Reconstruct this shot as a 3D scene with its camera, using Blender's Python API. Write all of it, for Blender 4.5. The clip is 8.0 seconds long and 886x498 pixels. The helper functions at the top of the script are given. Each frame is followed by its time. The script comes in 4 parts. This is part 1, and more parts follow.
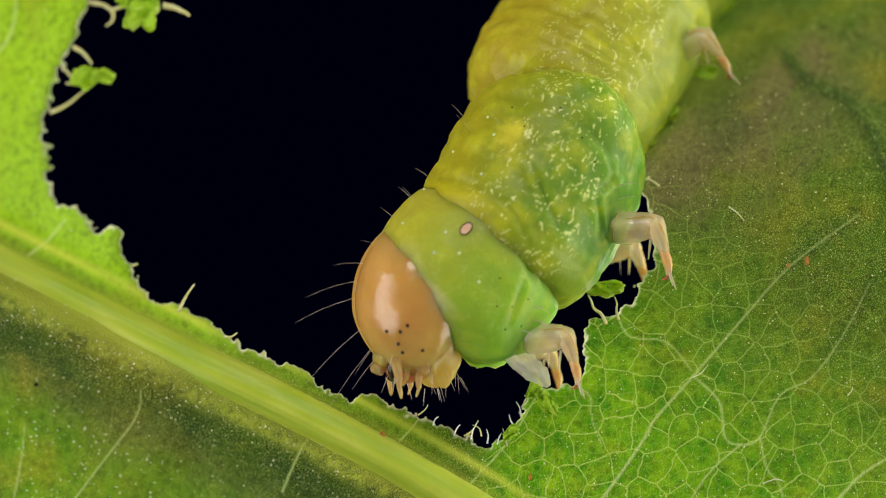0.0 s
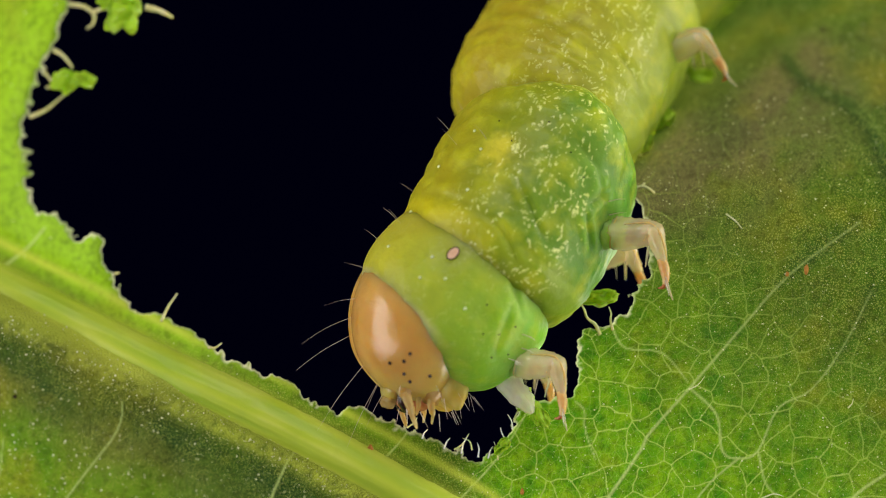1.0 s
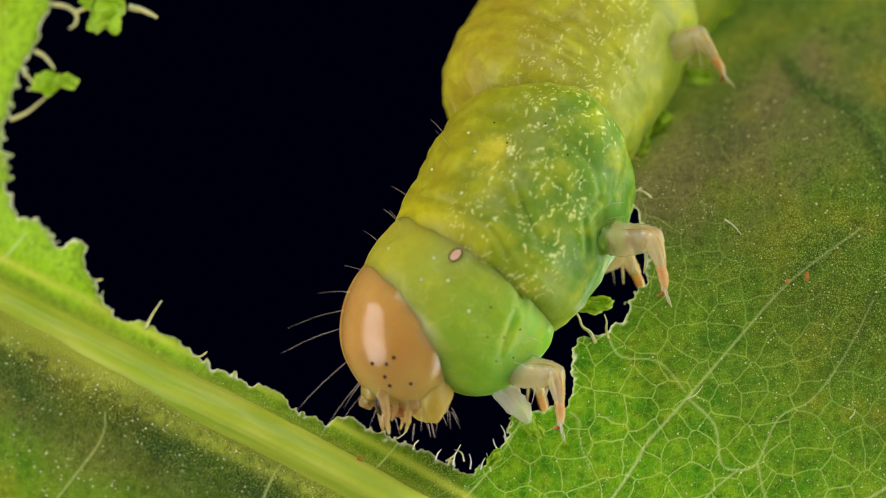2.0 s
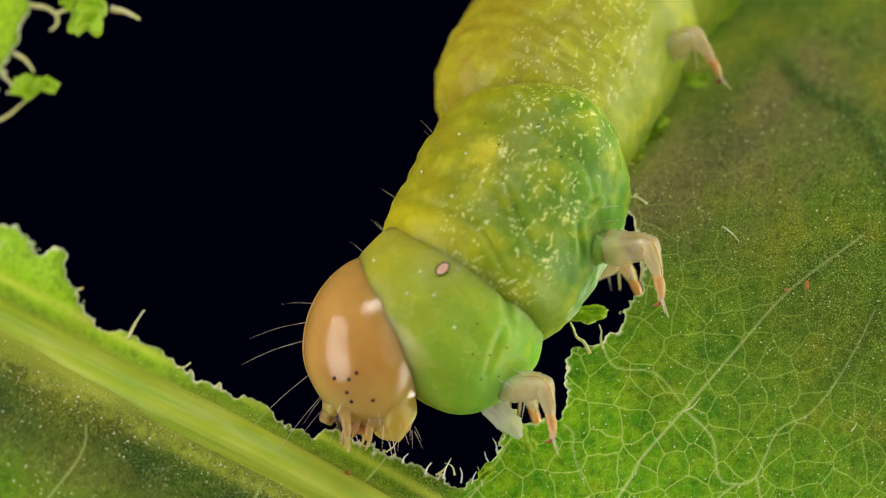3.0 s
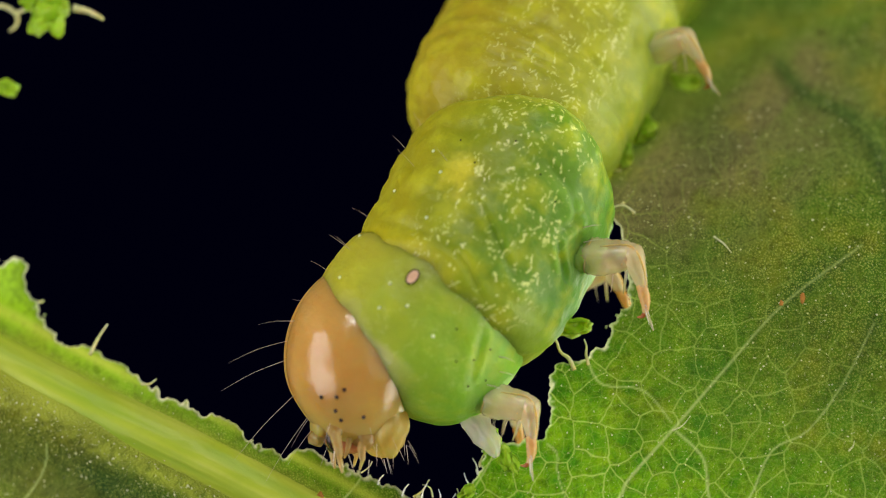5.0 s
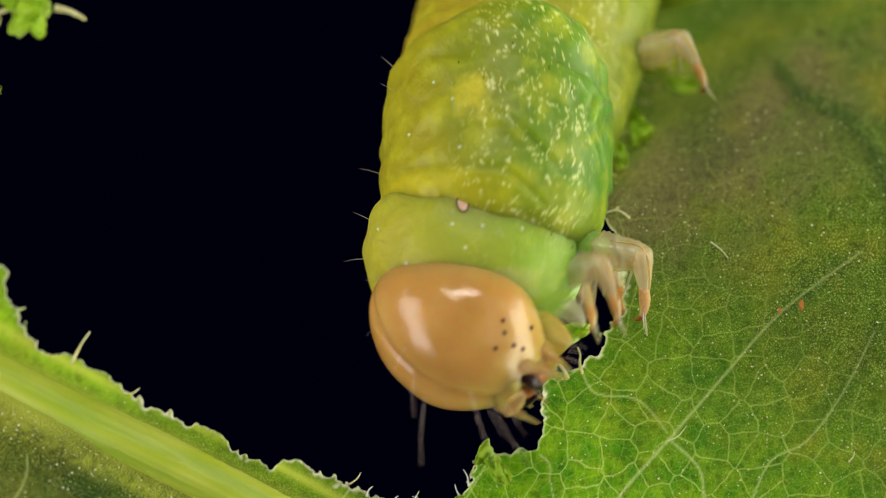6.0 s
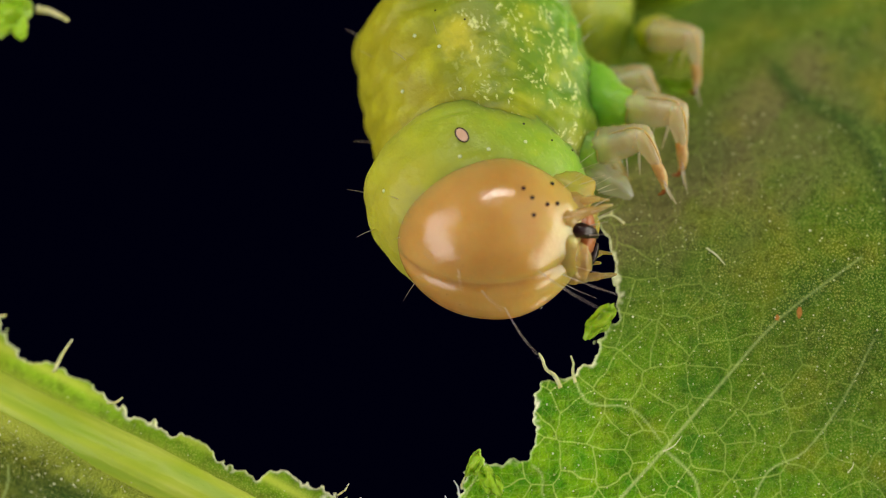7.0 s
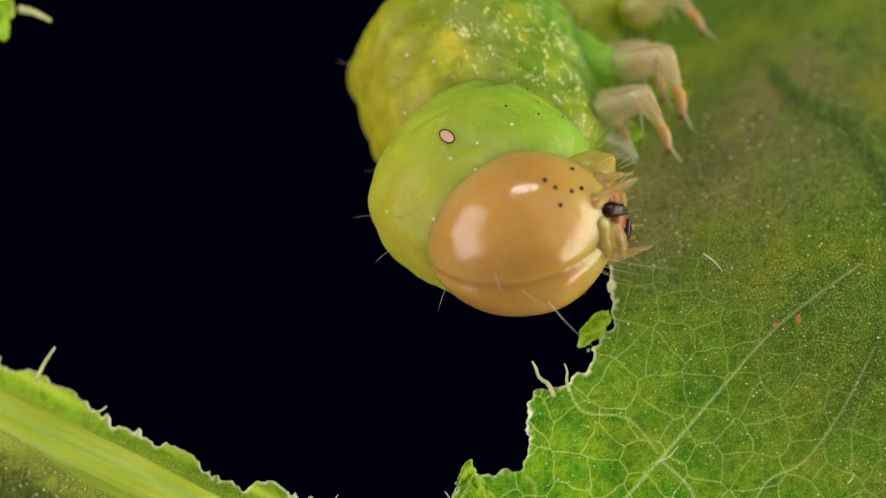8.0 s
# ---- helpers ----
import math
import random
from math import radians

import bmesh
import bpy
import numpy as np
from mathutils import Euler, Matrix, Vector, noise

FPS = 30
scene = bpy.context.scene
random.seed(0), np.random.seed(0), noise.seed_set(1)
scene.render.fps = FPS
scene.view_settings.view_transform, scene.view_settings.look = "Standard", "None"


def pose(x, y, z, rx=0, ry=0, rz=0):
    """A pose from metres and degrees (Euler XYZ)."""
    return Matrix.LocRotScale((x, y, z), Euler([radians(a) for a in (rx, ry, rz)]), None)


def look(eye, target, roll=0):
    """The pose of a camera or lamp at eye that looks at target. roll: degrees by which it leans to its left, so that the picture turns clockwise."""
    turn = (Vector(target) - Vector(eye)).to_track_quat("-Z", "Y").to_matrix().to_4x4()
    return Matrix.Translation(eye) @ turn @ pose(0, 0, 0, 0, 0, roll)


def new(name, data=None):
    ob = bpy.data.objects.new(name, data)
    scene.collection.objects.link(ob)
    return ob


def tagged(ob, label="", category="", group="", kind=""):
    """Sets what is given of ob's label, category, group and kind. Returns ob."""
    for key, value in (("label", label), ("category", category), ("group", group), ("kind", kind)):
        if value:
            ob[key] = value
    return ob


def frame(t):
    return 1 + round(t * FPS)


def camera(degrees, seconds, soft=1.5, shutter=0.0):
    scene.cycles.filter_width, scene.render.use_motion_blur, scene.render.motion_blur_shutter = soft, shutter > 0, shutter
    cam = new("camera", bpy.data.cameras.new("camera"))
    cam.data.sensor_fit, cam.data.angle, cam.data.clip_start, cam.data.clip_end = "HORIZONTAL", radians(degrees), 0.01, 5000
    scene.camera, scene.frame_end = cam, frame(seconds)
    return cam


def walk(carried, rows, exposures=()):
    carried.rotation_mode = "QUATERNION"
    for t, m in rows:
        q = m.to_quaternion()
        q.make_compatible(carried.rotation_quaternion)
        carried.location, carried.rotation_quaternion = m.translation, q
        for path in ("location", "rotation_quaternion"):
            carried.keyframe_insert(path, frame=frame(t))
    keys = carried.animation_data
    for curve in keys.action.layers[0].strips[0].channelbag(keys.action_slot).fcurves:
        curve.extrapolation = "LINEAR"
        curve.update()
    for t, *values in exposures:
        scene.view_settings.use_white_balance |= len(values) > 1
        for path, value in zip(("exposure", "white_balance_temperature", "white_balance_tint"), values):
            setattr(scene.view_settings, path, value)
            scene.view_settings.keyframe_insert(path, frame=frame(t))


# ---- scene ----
# One millimetre of the place; the eaten leaf hangs upright, facing the lens along +y.
MM = 0.001
HEIGHT = 0.12
FOCUS = 0.8            # millimetres that the sharp plane lies before the leaf
REACH = 93.24          # millimetres from the first eye to the leaf
cam = camera(12.0, 8.0, soft=0.7, shutter=0.5)
# a macro lens with a shallow field, kept sharp on the leaf's near face
cam.data.dof.use_dof = True
cam.data.dof.aperture_fstop = 52.0
# seconds, enlargement, drift right and up in millimetres
PUSH = [
    (0, 1.0000, 0.0000, 0.0000),
    (0.5, 1.0123, 0.1000, 0.0938),
    (1, 1.0272, 0.2251, 0.1825),
    (1.5, 1.0401, 0.3257, 0.2404),
    (3, 1.0830, 0.6117, 0.4767),
    (3.5, 1.0952, 0.7442, 0.5364),
    (4, 1.1087, 0.8411, 0.5908),
    (4.5, 1.1220, 0.9459, 0.6406),
    (6, 1.1632, 1.2337, 0.8070),
    (6.5, 1.1760, 1.3276, 0.8652),
    (7, 1.1890, 1.4193, 0.9188),
    (7.5, 1.2022, 1.5056, 0.9691),
    (8, 1.2158, 1.5843, 1.0220),
]
walk(cam, [(t, pose(x * MM, -REACH / grow * MM, HEIGHT + z * MM, 90, 0, 0)) for t, grow, x, z in PUSH])


# ---- light: a dark room, a soft box at the left and a strip lamp above ----
world = bpy.data.worlds.new("dark_room")
scene.world = world
world.use_nodes = True
world.node_tree.nodes["Background"].inputs[0].default_value = (0.02, 0.02, 0.30, 1)
world.node_tree.nodes["Background"].inputs[1].default_value = 0.011


def lamp(name, place, target, width, height, watts, colour, roll=0):
    data = bpy.data.lights.new(name, "AREA")
    data.shape, data.size, data.size_y, data.energy, data.color = "RECTANGLE", width, height, watts, colour
    ob = new(name, data)
    ob.matrix_world = look(Vector(place) * MM + Vector((0, 0, HEIGHT)), Vector(target) * MM + Vector((0, 0, HEIGHT)), roll)
    return ob


lamp("soft_box", (-100, -48, -14), (0, 0, 0), 0.058, 0.15, 0.13, (1.0, 0.93, 0.96))
lamp("strip_lamp", (8, -80, 92), (2, 0, 0), 0.075, 0.018, 0.080, (1.0, 0.95, 0.86), 12)
# added fill from the right, large and dim, to lift the belly's right side
lamp("side_lamp", (92, -60, 14), (0, 0, 0), 0.14, 0.14, 0.05, (1.0, 0.97, 0.92))
lamp("back_lamp", (106, 44, -26), (0, 0, -2), 0.18, 0.18, 0.58, (1.0, 0.94, 0.78))


# ---- materials ----
def material(name):
    m = bpy.data.materials.new(name)
    m.use_nodes = True
    return m, m.node_tree, m.node_tree.nodes["Principled BSDF"]


def node(tree, kind, **values):
    n = tree.nodes.new(kind)
    for key, value in values.items():
        if key == "operation":
            n.operation = value
        elif key == "blend":
            n.blend_type = value
        elif key == "feature":
            n.feature = value
        elif key == "attribute":
            n.attribute_name = value
        else:
            n.inputs[key.replace("_", " ")].default_value = value
    return n


def link(tree, a, b):
    tree.links.new(a, b)


def space(tree, scale=(1, 1, 1)):
    """Object space in millimetres, stretched."""
    c = tree.nodes.new("ShaderNodeTexCoord")
    mapping = tree.nodes.new("ShaderNodeMapping")
    mapping.inputs["Scale"].default_value = [1000 * k for k in scale]
    link(tree, c.outputs["Object"], mapping.inputs["Vector"])
    return mapping.outputs["Vector"]


def grain(tree, where, scale, detail=3.0, rough=0.55):
    n = node(tree, "ShaderNodeTexNoise", Scale=scale, Detail=detail, Roughness=rough)
    link(tree, where, n.inputs["Vector"])
    return n.outputs["Fac"]


def ramp(tree, fac, stops):
    r = tree.nodes.new("ShaderNodeValToRGB")
    els = r.color_ramp.elements
    while len(els) < len(stops):
        els.new(0.5)
    for e, (pos, col) in zip(els, stops):
        e.position = pos
        e.color = (*col, 1) if isinstance(col, tuple) else (col, col, col, 1)
    link(tree, fac, r.inputs["Fac"])
    return r.outputs["Color"]


def mixed(tree, fac, a, b, blend="MIX"):
    n = tree.nodes.new("ShaderNodeMix")
    n.data_type, n.blend_type = "RGBA", blend
    for socket, value in ((n.inputs[0], fac), (n.inputs[6], a), (n.inputs[7], b)):
        if isinstance(value, bpy.types.NodeSocket):
            link(tree, value, socket)
        elif isinstance(value, tuple):
            socket.default_value = (*value, 1)
        else:
            socket.default_value = value
    return n.outputs[2]


def calc(tree, operation, a, b=0.0):
    n = tree.nodes.new("ShaderNodeMath")
    n.operation = operation
    for socket, value in ((n.inputs[0], a), (n.inputs[1], b)):
        if isinstance(value, bpy.types.NodeSocket):
            link(tree, value, socket)
        else:
            socket.default_value = value
    return n.outputs[0]


def bump(tree, bsdf, height, strength, distance):
    b = node(tree, "ShaderNodeBump", Strength=strength, Distance=distance)
    link(tree, height, b.inputs["Height"])
    link(tree, b.outputs["Normal"], bsdf.inputs["Normal"])
    return b.outputs["Normal"]


def attribute(tree, name):
    return node(tree, "ShaderNodeAttribute", attribute=name).outputs["Fac"]


def leaf_material():
    m, t, p = material("leaf_blade")
    w = space(t)
    patch = grain(t, w, 0.35, 4)
    mottle = grain(t, w, 2.2, 4)
    c = t.nodes.new("ShaderNodeSeparateXYZ")
    link(t, w, c.inputs[0])
    plane = t.nodes.new("ShaderNodeCombineXYZ")
    link(t, c.outputs[0], plane.inputs[0])
    link(t, c.outputs[2], plane.inputs[1])
    cells = node(t, "ShaderNodeTexVoronoi", Scale=22.0)
    cells.voronoi_dimensions = "2D"
    link(t, plane.outputs[0], cells.inputs["Vector"])
    green = ramp(t, patch, [(0.32, (0.030, 0.095, 0.004)), (0.5, (0.070, 0.150, 0.006)), (0.64, (0.165, 0.185, 0.010))])
    green = mixed(t, ramp(t, mottle, [(0.35, 0.0), (0.75, 0.5)]), green, (0.035, 0.115, 0.008))
    # brown: the upper right's sheen painted into the colour, and mottle below the midrib
    blush = attribute(t, "blush")
    green = mixed(t, blush, green, (0.155, 0.125, 0.060))
    # dark green: painted shade by midrib and fold, and darker streaks and veins
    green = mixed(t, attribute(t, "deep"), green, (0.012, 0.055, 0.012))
    # lime that puts the glow of the back-lit blade into the colour
    green = mixed(t, attribute(t, "young"), green, (0.36, 0.66, 0.012))
    # brighter green for light coming through the blade, put into the colour
    green = mixed(t, attribute(t, "fresh"), green, mixed(t, ramp(t, mottle, [(0.35, 0.0), (0.65, 1.0)]), (0.070, 0.31, 0.003), (0.25, 0.50, 0.004)))
    green = mixed(t, ramp(t, grain(t, w, 0.55, 3), [(0.58, 0.0), (0.74, 0.45)]), green, (0.30, 0.26, 0.012))
    # glints on the cell tops, painted as pale dots
    glint = ramp(t, cells.outputs["Distance"], [(0.06, 1.0), (0.30, 0.0)])
    green = mixed(t, calc(t, "MULTIPLY", calc(t, "MULTIPLY", glint, calc(t, "SUBTRACT", 1.0, calc(t, "MULTIPLY", blush, 0.5))), calc(t, "MULTIPLY", ramp(t, mottle, [(0.32, 0.25), (0.62, 0.95)]), calc(t, "SUBTRACT", 1.0, calc(t, "MULTIPLY", calc(t, "MAXIMUM", attribute(t, "netted"), attribute(t, "young")), 0.85)))), green, (0.70, 0.74, 0.18))
    blotch = ramp(t, grain(t, w, 6.5, 5, 0.65), [(0.36, 0.58), (0.50, 0.88), (0.62, 1.0)])
    green = mixed(t, 1.0, green, blotch, "MULTIPLY")
    # the fine net between the drawn veins
    sway = t.nodes.new("ShaderNodeTexNoise")
    sway.inputs["Scale"].default_value = 1.1
    link(t, plane.outputs[0], sway.inputs["Vector"])
    scaled = node(t, "ShaderNodeVectorMath", operation="MULTIPLY")
    link(t, sway.outputs["Color"], scaled.inputs[0])
    scaled.inputs[1].default_value = (0.45, 0.45, 0)
    swayed = node(t, "ShaderNodeVectorMath", operation="ADD")
    link(t, plane.outputs[0], swayed.inputs[0])
    link(t, scaled.outputs[0], swayed.inputs[1])
    netted = attribute(t, "netted")
    for scale, core, edge, strength in ((5.0, 0.006, 0.045, 0.36), (1.6, 0.007, 0.030, 0.85)):
        web = node(t, "ShaderNodeTexVoronoi", Scale=scale, feature="DISTANCE_TO_EDGE")
        web.voronoi_dimensions = "2D"
        link(t, swayed.outputs[0], web.inputs["Vector"])
        green = mixed(t, calc(t, "MULTIPLY", netted, ramp(t, web.outputs["Distance"], [(core, strength), (edge, 0.0)])), green, (0.46, 0.62, 0.13))
    green = mixed(t, attribute(t, "vein"), green, (0.50, 0.63, 0.21))
    green = mixed(t, attribute(t, "rib"), green, (0.60, 0.68, 0.08))
    green = mixed(t, attribute(t, "rim"), green, (0.84, 0.84, 0.60))
    link(t, green, p.inputs["Base Color"])
    p.inputs["Roughness"].default_value = 0.36
    p.inputs["Specular IOR Level"].default_value = 0.13
    relief = calc(t, "ADD", calc(t, "MULTIPLY", cells.outputs["Distance"], -1.0), calc(t, "MULTIPLY", grain(t, w, 34.0, 2, 0.7), 0.3))
    relief = calc(t, "MULTIPLY", relief, calc(t, "SUBTRACT", 1.0, attribute(t, "young")))
    normal = bump(t, p, relief, 0.8, 0.000026)
    through_light = node(t, "ShaderNodeBsdfTranslucent")
    link(t, mixed(t, 0.10, green, (0.24, 0.46, 0.01)), through_light.inputs["Color"])
    link(t, normal, through_light.inputs["Normal"])
    mix = node(t, "ShaderNodeMixShader", Fac=0.37)
    link(t, p.outputs[0], mix.inputs[1])
    link(t, through_light.outputs[0], mix.inputs[2])
    link(t, mix.outputs[0], t.nodes["Material Output"].inputs["Surface"])
    return m


def skin_material(name, back, side, belly, speckle, yellow, collar=0.0, fold=0.0, patch=None):
    """Soft green caterpillar skin: back at -x, belly at +x of its own space."""
    m, t, p = material(name)
    w = space(t)
    c = t.nodes.new("ShaderNodeSeparateXYZ")
    link(t, w, c.inputs[0])
    cloud = grain(t, w, 0.9, 3)
    across = calc(t, "ADD", calc(t, "MULTIPLY", c.outputs[0], 0.22), calc(t, "MULTIPLY", cloud, 0.35))
    base = ramp(t, calc(t, "ADD", across, 0.32), [(0.05, back), (0.5, side), (0.95, belly)])
    base = mixed(t, ramp(t, grain(t, w, 1.7, 3), [(0.48, 0.0), (0.72, yellow)]), base, (0.55, 0.56, 0.03))
    if collar:
        edge = calc(t, "ADD", calc(t, "MULTIPLY", c.outputs[2], -0.8), calc(t, "MULTIPLY", cloud, 0.3))
        upper = ramp(t, calc(t, "MULTIPLY", c.outputs[0], 0.5), [(0.0, 1.0), (0.35, 0.0)])
        base = mixed(t, calc(t, "MULTIPLY", upper, ramp(t, edge, [(0.9, 0.0), (1.25, collar)])), base, (0.70, 0.62, 0.26))
    if fold:
        end = calc(t, "ADD", calc(t, "MULTIPLY", c.outputs[2], -0.55), calc(t, "MULTIPLY", grain(t, w, 1.3, 3), 0.45))
        left = ramp(t, calc(t, "MULTIPLY", c.outputs[0], -0.3), [(0.0, 0.35), (0.5, 1.0)])
        base = mixed(t, calc(t, "MULTIPLY", left, ramp(t, end, [(0.85, 0.0), (1.15, fold)])), base, (0.60, 0.55, 0.012))
    if patch:
        px, pz, reach = patch
        dx = calc(t, "DIVIDE", calc(t, "SUBTRACT", c.outputs[0], px), reach)
        dz = calc(t, "DIVIDE", calc(t, "SUBTRACT", c.outputs[2], pz), reach * 1.5)
        away = calc(t, "ADD", calc(t, "ADD", calc(t, "MULTIPLY", dx, dx), calc(t, "MULTIPLY", dz, dz)), calc(t, "MULTIPLY", grain(t, w, 3.0, 4), 1.6))
        base = mixed(t, ramp(t, calc(t, "MULTIPLY", away, 0.5), [(0.40, 0.75), (0.75, 0.0)]), base, (0.68, 0.62, 0.05))
    # short pale flecks under the skin, in clouds along the flank
    flat = space(t, (1.0, 1.0, 0.42))
    warp = t.nodes.new("ShaderNodeTexNoise")
    warp.inputs["Scale"].default_value = 1.9
    warp.inputs["Detail"].default_value = 5.0
    link(t, w, warp.inputs["Vector"])
    bent = node(t, "ShaderNodeVectorMath", operation="ADD")
    link(t, flat, bent.inputs[0])
    link(t, warp.outputs["Color"], bent.inputs[1])
    spots = node(t, "ShaderNodeTexVoronoi", Scale=7.2)
    link(t, bent.outputs[0], spots.inputs["Vector"])
    chosen = t.nodes.new("ShaderNodeSeparateColor")
    link(t, spots.outputs["Color"], chosen.inputs[0])
    dots = calc(t, "MULTIPLY", ramp(t, spots.outputs["Distance"], [(0.12, 1.0), (0.42, 0.0)]), ramp(t, chosen.outputs[0], [(0.22, 0.0), (0.45, 1.0)]))
    flank = ramp(t, calc(t, "ADD", calc(t, "MULTIPLY", calc(t, "ABSOLUTE", calc(t, "SUBTRACT", c.outputs[0], 0.1)), 0.45), calc(t, "MULTIPLY", grain(t, w, 0.8, 2), 0.6)), [(0.66, 1.0), (0.95, 0.0)])
    fleck = calc(t, "MULTIPLY", calc(t, "MULTIPLY", dots, flank), speckle)
    base = mixed(t, fleck, base, (0.82, 0.84, 0.36))
    link(t, base, p.inputs["Base Color"])
    p.inputs["Subsurface Weight"].default_value = 1.0
    p.inputs["Subsurface Radius"].default_value = (0.9, 1.0, 0.30)
    p.inputs["Subsurface Scale"].default_value = 0.0018
    p.inputs["Roughness"].default_value = 0.38
    p.inputs["Specular IOR Level"].default_value = 0.22
    p.inputs["Coat Weight"].default_value = 0.0
    fine = calc(t, "ADD", calc(t, "MULTIPLY", grain(t, w, 3.0, 4), 0.7), calc(t, "MULTIPLY", grain(t, w, 30.0, 2), 0.07))
    bump(t, p, fine, 0.5, 0.00014)
    return m


def plain_material(name, colours, rough, scale=4.0, sss=0.0, specular=0.5, relief=0.2, clear=0.0, glow_through=0.0, coat=0.0, solid=1.0):
    m, t, p = material(name)
    w = space(t)
    n = grain(t, w, scale, 4)
    link(t, ramp(t, n, [(0.3, colours[0]), (0.7, colours[1])]), p.inputs["Base Color"])
    p.inputs["Roughness"].default_value = rough
    p.inputs["Specular IOR Level"].default_value = specular
    p.inputs["Subsurface Weight"].default_value = sss
    p.inputs["Subsurface Radius"].default_value = (1.0, 0.6, 0.2)
    p.inputs["Subsurface Scale"].default_value = 0.0005
    p.inputs["Transmission Weight"].default_value = clear
    p.inputs["Coat Weight"].default_value = coat
    p.inputs["Alpha"].default_value = solid
    p.inputs["Coat Roughness"].default_value = 0.03
    p.inputs["IOR"].default_value = 1.4
    bump(t, p, grain(t, w, scale * 5, 3), relief, 0.00005)
    if glow_through:
        thin = node(t, "ShaderNodeBsdfTranslucent", Color=(*colours[1], 1))
        mix = node(t, "ShaderNodeMixShader", Fac=glow_through)
        link(t, p.outputs[0], mix.inputs[1])
        link(t, thin.outputs[0], mix.inputs[2])
        link(t, mix.outputs[0], t.nodes["Material Output"].inputs["Surface"])
    return m


def head_material():
    m, t, p = material("head_capsule")
    w = space(t)
    c = t.nodes.new("ShaderNodeSeparateXYZ")
    link(t, w, c.inputs[0])
    base = ramp(t, grain(t, w, 0.9, 3), [(0.3, (0.50, 0.28, 0.065)), (0.7, (0.60, 0.365, 0.10))])
    low = calc(t, "ADD", calc(t, "MULTIPLY", c.outputs[2], -0.5), calc(t, "MULTIPLY", grain(t, w, 1.6, 3), 0.4))
    base = mixed(t, ramp(t, low, [(0.45, 0.0), (0.90, 0.7)]), base, (0.56, 0.44, 0.11))
    specks = node(t, "ShaderNodeTexVoronoi", Scale=3.2)
    link(t, w, specks.inputs["Vector"])
    base = mixed(t, ramp(t, specks.outputs["Distance"], [(0.03, 0.6), (0.06, 0.0)]), base, (0.12, 0.05, 0.02))
    link(t, base, p.inputs["Base Color"])
    link(t, ramp(t, grain(t, w, 5.0, 4), [(0.3, 0.11), (0.7, 0.20)]), p.inputs["Roughness"])
    p.inputs["Specular IOR Level"].default_value = 0.55
    p.inputs["Subsurface Weight"].default_value = 1.0
    p.inputs["Subsurface Radius"].default_value = (1.0, 0.6, 0.2)
    p.inputs["Subsurface Scale"].default_value = 0.0013
    bump(t, p, calc(t, "ADD", grain(t, w, 4.0, 4), calc(t, "MULTIPLY", grain(t, w, 30.0, 2), 0.08)), 0.2, 0.0001)
    return m


LEAF = leaf_material()
SKIN_FRONT = skin_material("front_skin", (0.42, 0.40, 0.036), (0.29, 0.43, 0.038), (0.18, 0.43, 0.036), 0.15, 0.35, 0.35)
SKIN = skin_material("body_skin", (0.34, 0.32, 0.014), (0.165, 0.285, 0.018), (0.105, 0.27, 0.03), 0.8, 0.5, 0.0, 0.6, (-1.05, 0.25, 0.45))
SKIN_LEG = skin_material("leg_skin", (0.13, 0.42, 0.02), (0.24, 0.48, 0.06), (0.46, 0.56, 0.16), 0.0, 0.2)
SKIN_REAR = skin_material("rear_skin", (0.38, 0.32, 0.018), (0.34, 0.35, 0.03), (0.30, 0.40, 0.045), 0.65, 0.6)
HEAD = head_material()
MOUTH = plain_material("pale_mouthparts", ((0.46, 0.27, 0.07), (0.78, 0.58, 0.25)), 0.10, 2.2, 0.8, 0.9, 0.3, 0.2, 0.1, solid=0.52)
BULB = plain_material("soft_mouth_skin", ((0.52, 0.42, 0.06), (0.74, 0.60, 0.17)), 0.16, 2.0, 1.0, 0.6, 0.35, 0.1, 0.2, solid=0.55)
DARK = plain_material("dark_chitin", ((0.012, 0.006, 0.008), (0.035, 0.016, 0.014)), 0.14, 4)
CLEAR = plain_material("clear_skin", ((0.80, 0.76, 0.52), (0.92, 0.90, 0.74)), 0.10, 2.0, 0.6, 1.0, 0.4, 0.0, 0.1, coat=1.0, solid=0.30)
LEG = plain_material("clear_leg", ((0.78, 0.56, 0.26), (0.92, 0.81, 0.55)), 0.10, 1.8, 0.7, 1.0, 0.35, 0.0, 0.12, coat=1.0, solid=0.42)
FOOT = plain_material("amber_foot", ((0.60, 0.31, 0.10), (0.85, 0.60, 0.28)), 0.12, 3, 0.8, 0.9, 0.3, 0.0, 0.2, solid=0.8)
CLAW = plain_material("brown_claw", ((0.30, 0.09, 0.03), (0.42, 0.16, 0.06)), 0.2, 5, 0.2, 0.6)
HAIR = plain_material("hair", ((0.42, 0.32, 0.26), (0.68, 0.60, 0.54)), 0.35, 6)
FIBRE = plain_material("leaf_fibre", ((0.50, 0.52, 0.20), (0.68, 0.66, 0.38)), 0.5, 5, 0.3)
CLEAR_FIBRE = plain_material("pale_fibre", ((0.74, 0.74, 0.66), (0.88, 0.88, 0.84)), 0.25, 5, 0.3, 0.8)
PORE = plain_material("pore", ((0.62, 0.36, 0.22), (0.72, 0.46, 0.30)), 0.45, 8)
WART = plain_material("pale_wart", ((0.62, 0.70, 0.30), (0.75, 0.80, 0.42)), 0.4, 8, 0.3)
DUST = plain_material("dust", ((0.55, 0.60, 0.22), (0.88, 0.88, 0.66)), 0.45, 3)
SCRAP = plain_material("torn_blade", ((0.32, 0.58, 0.015), (0.50, 0.72, 0.06)), 0.3, 2.5, 0.2, 0.4, 0.4, 0.0, 0.4)


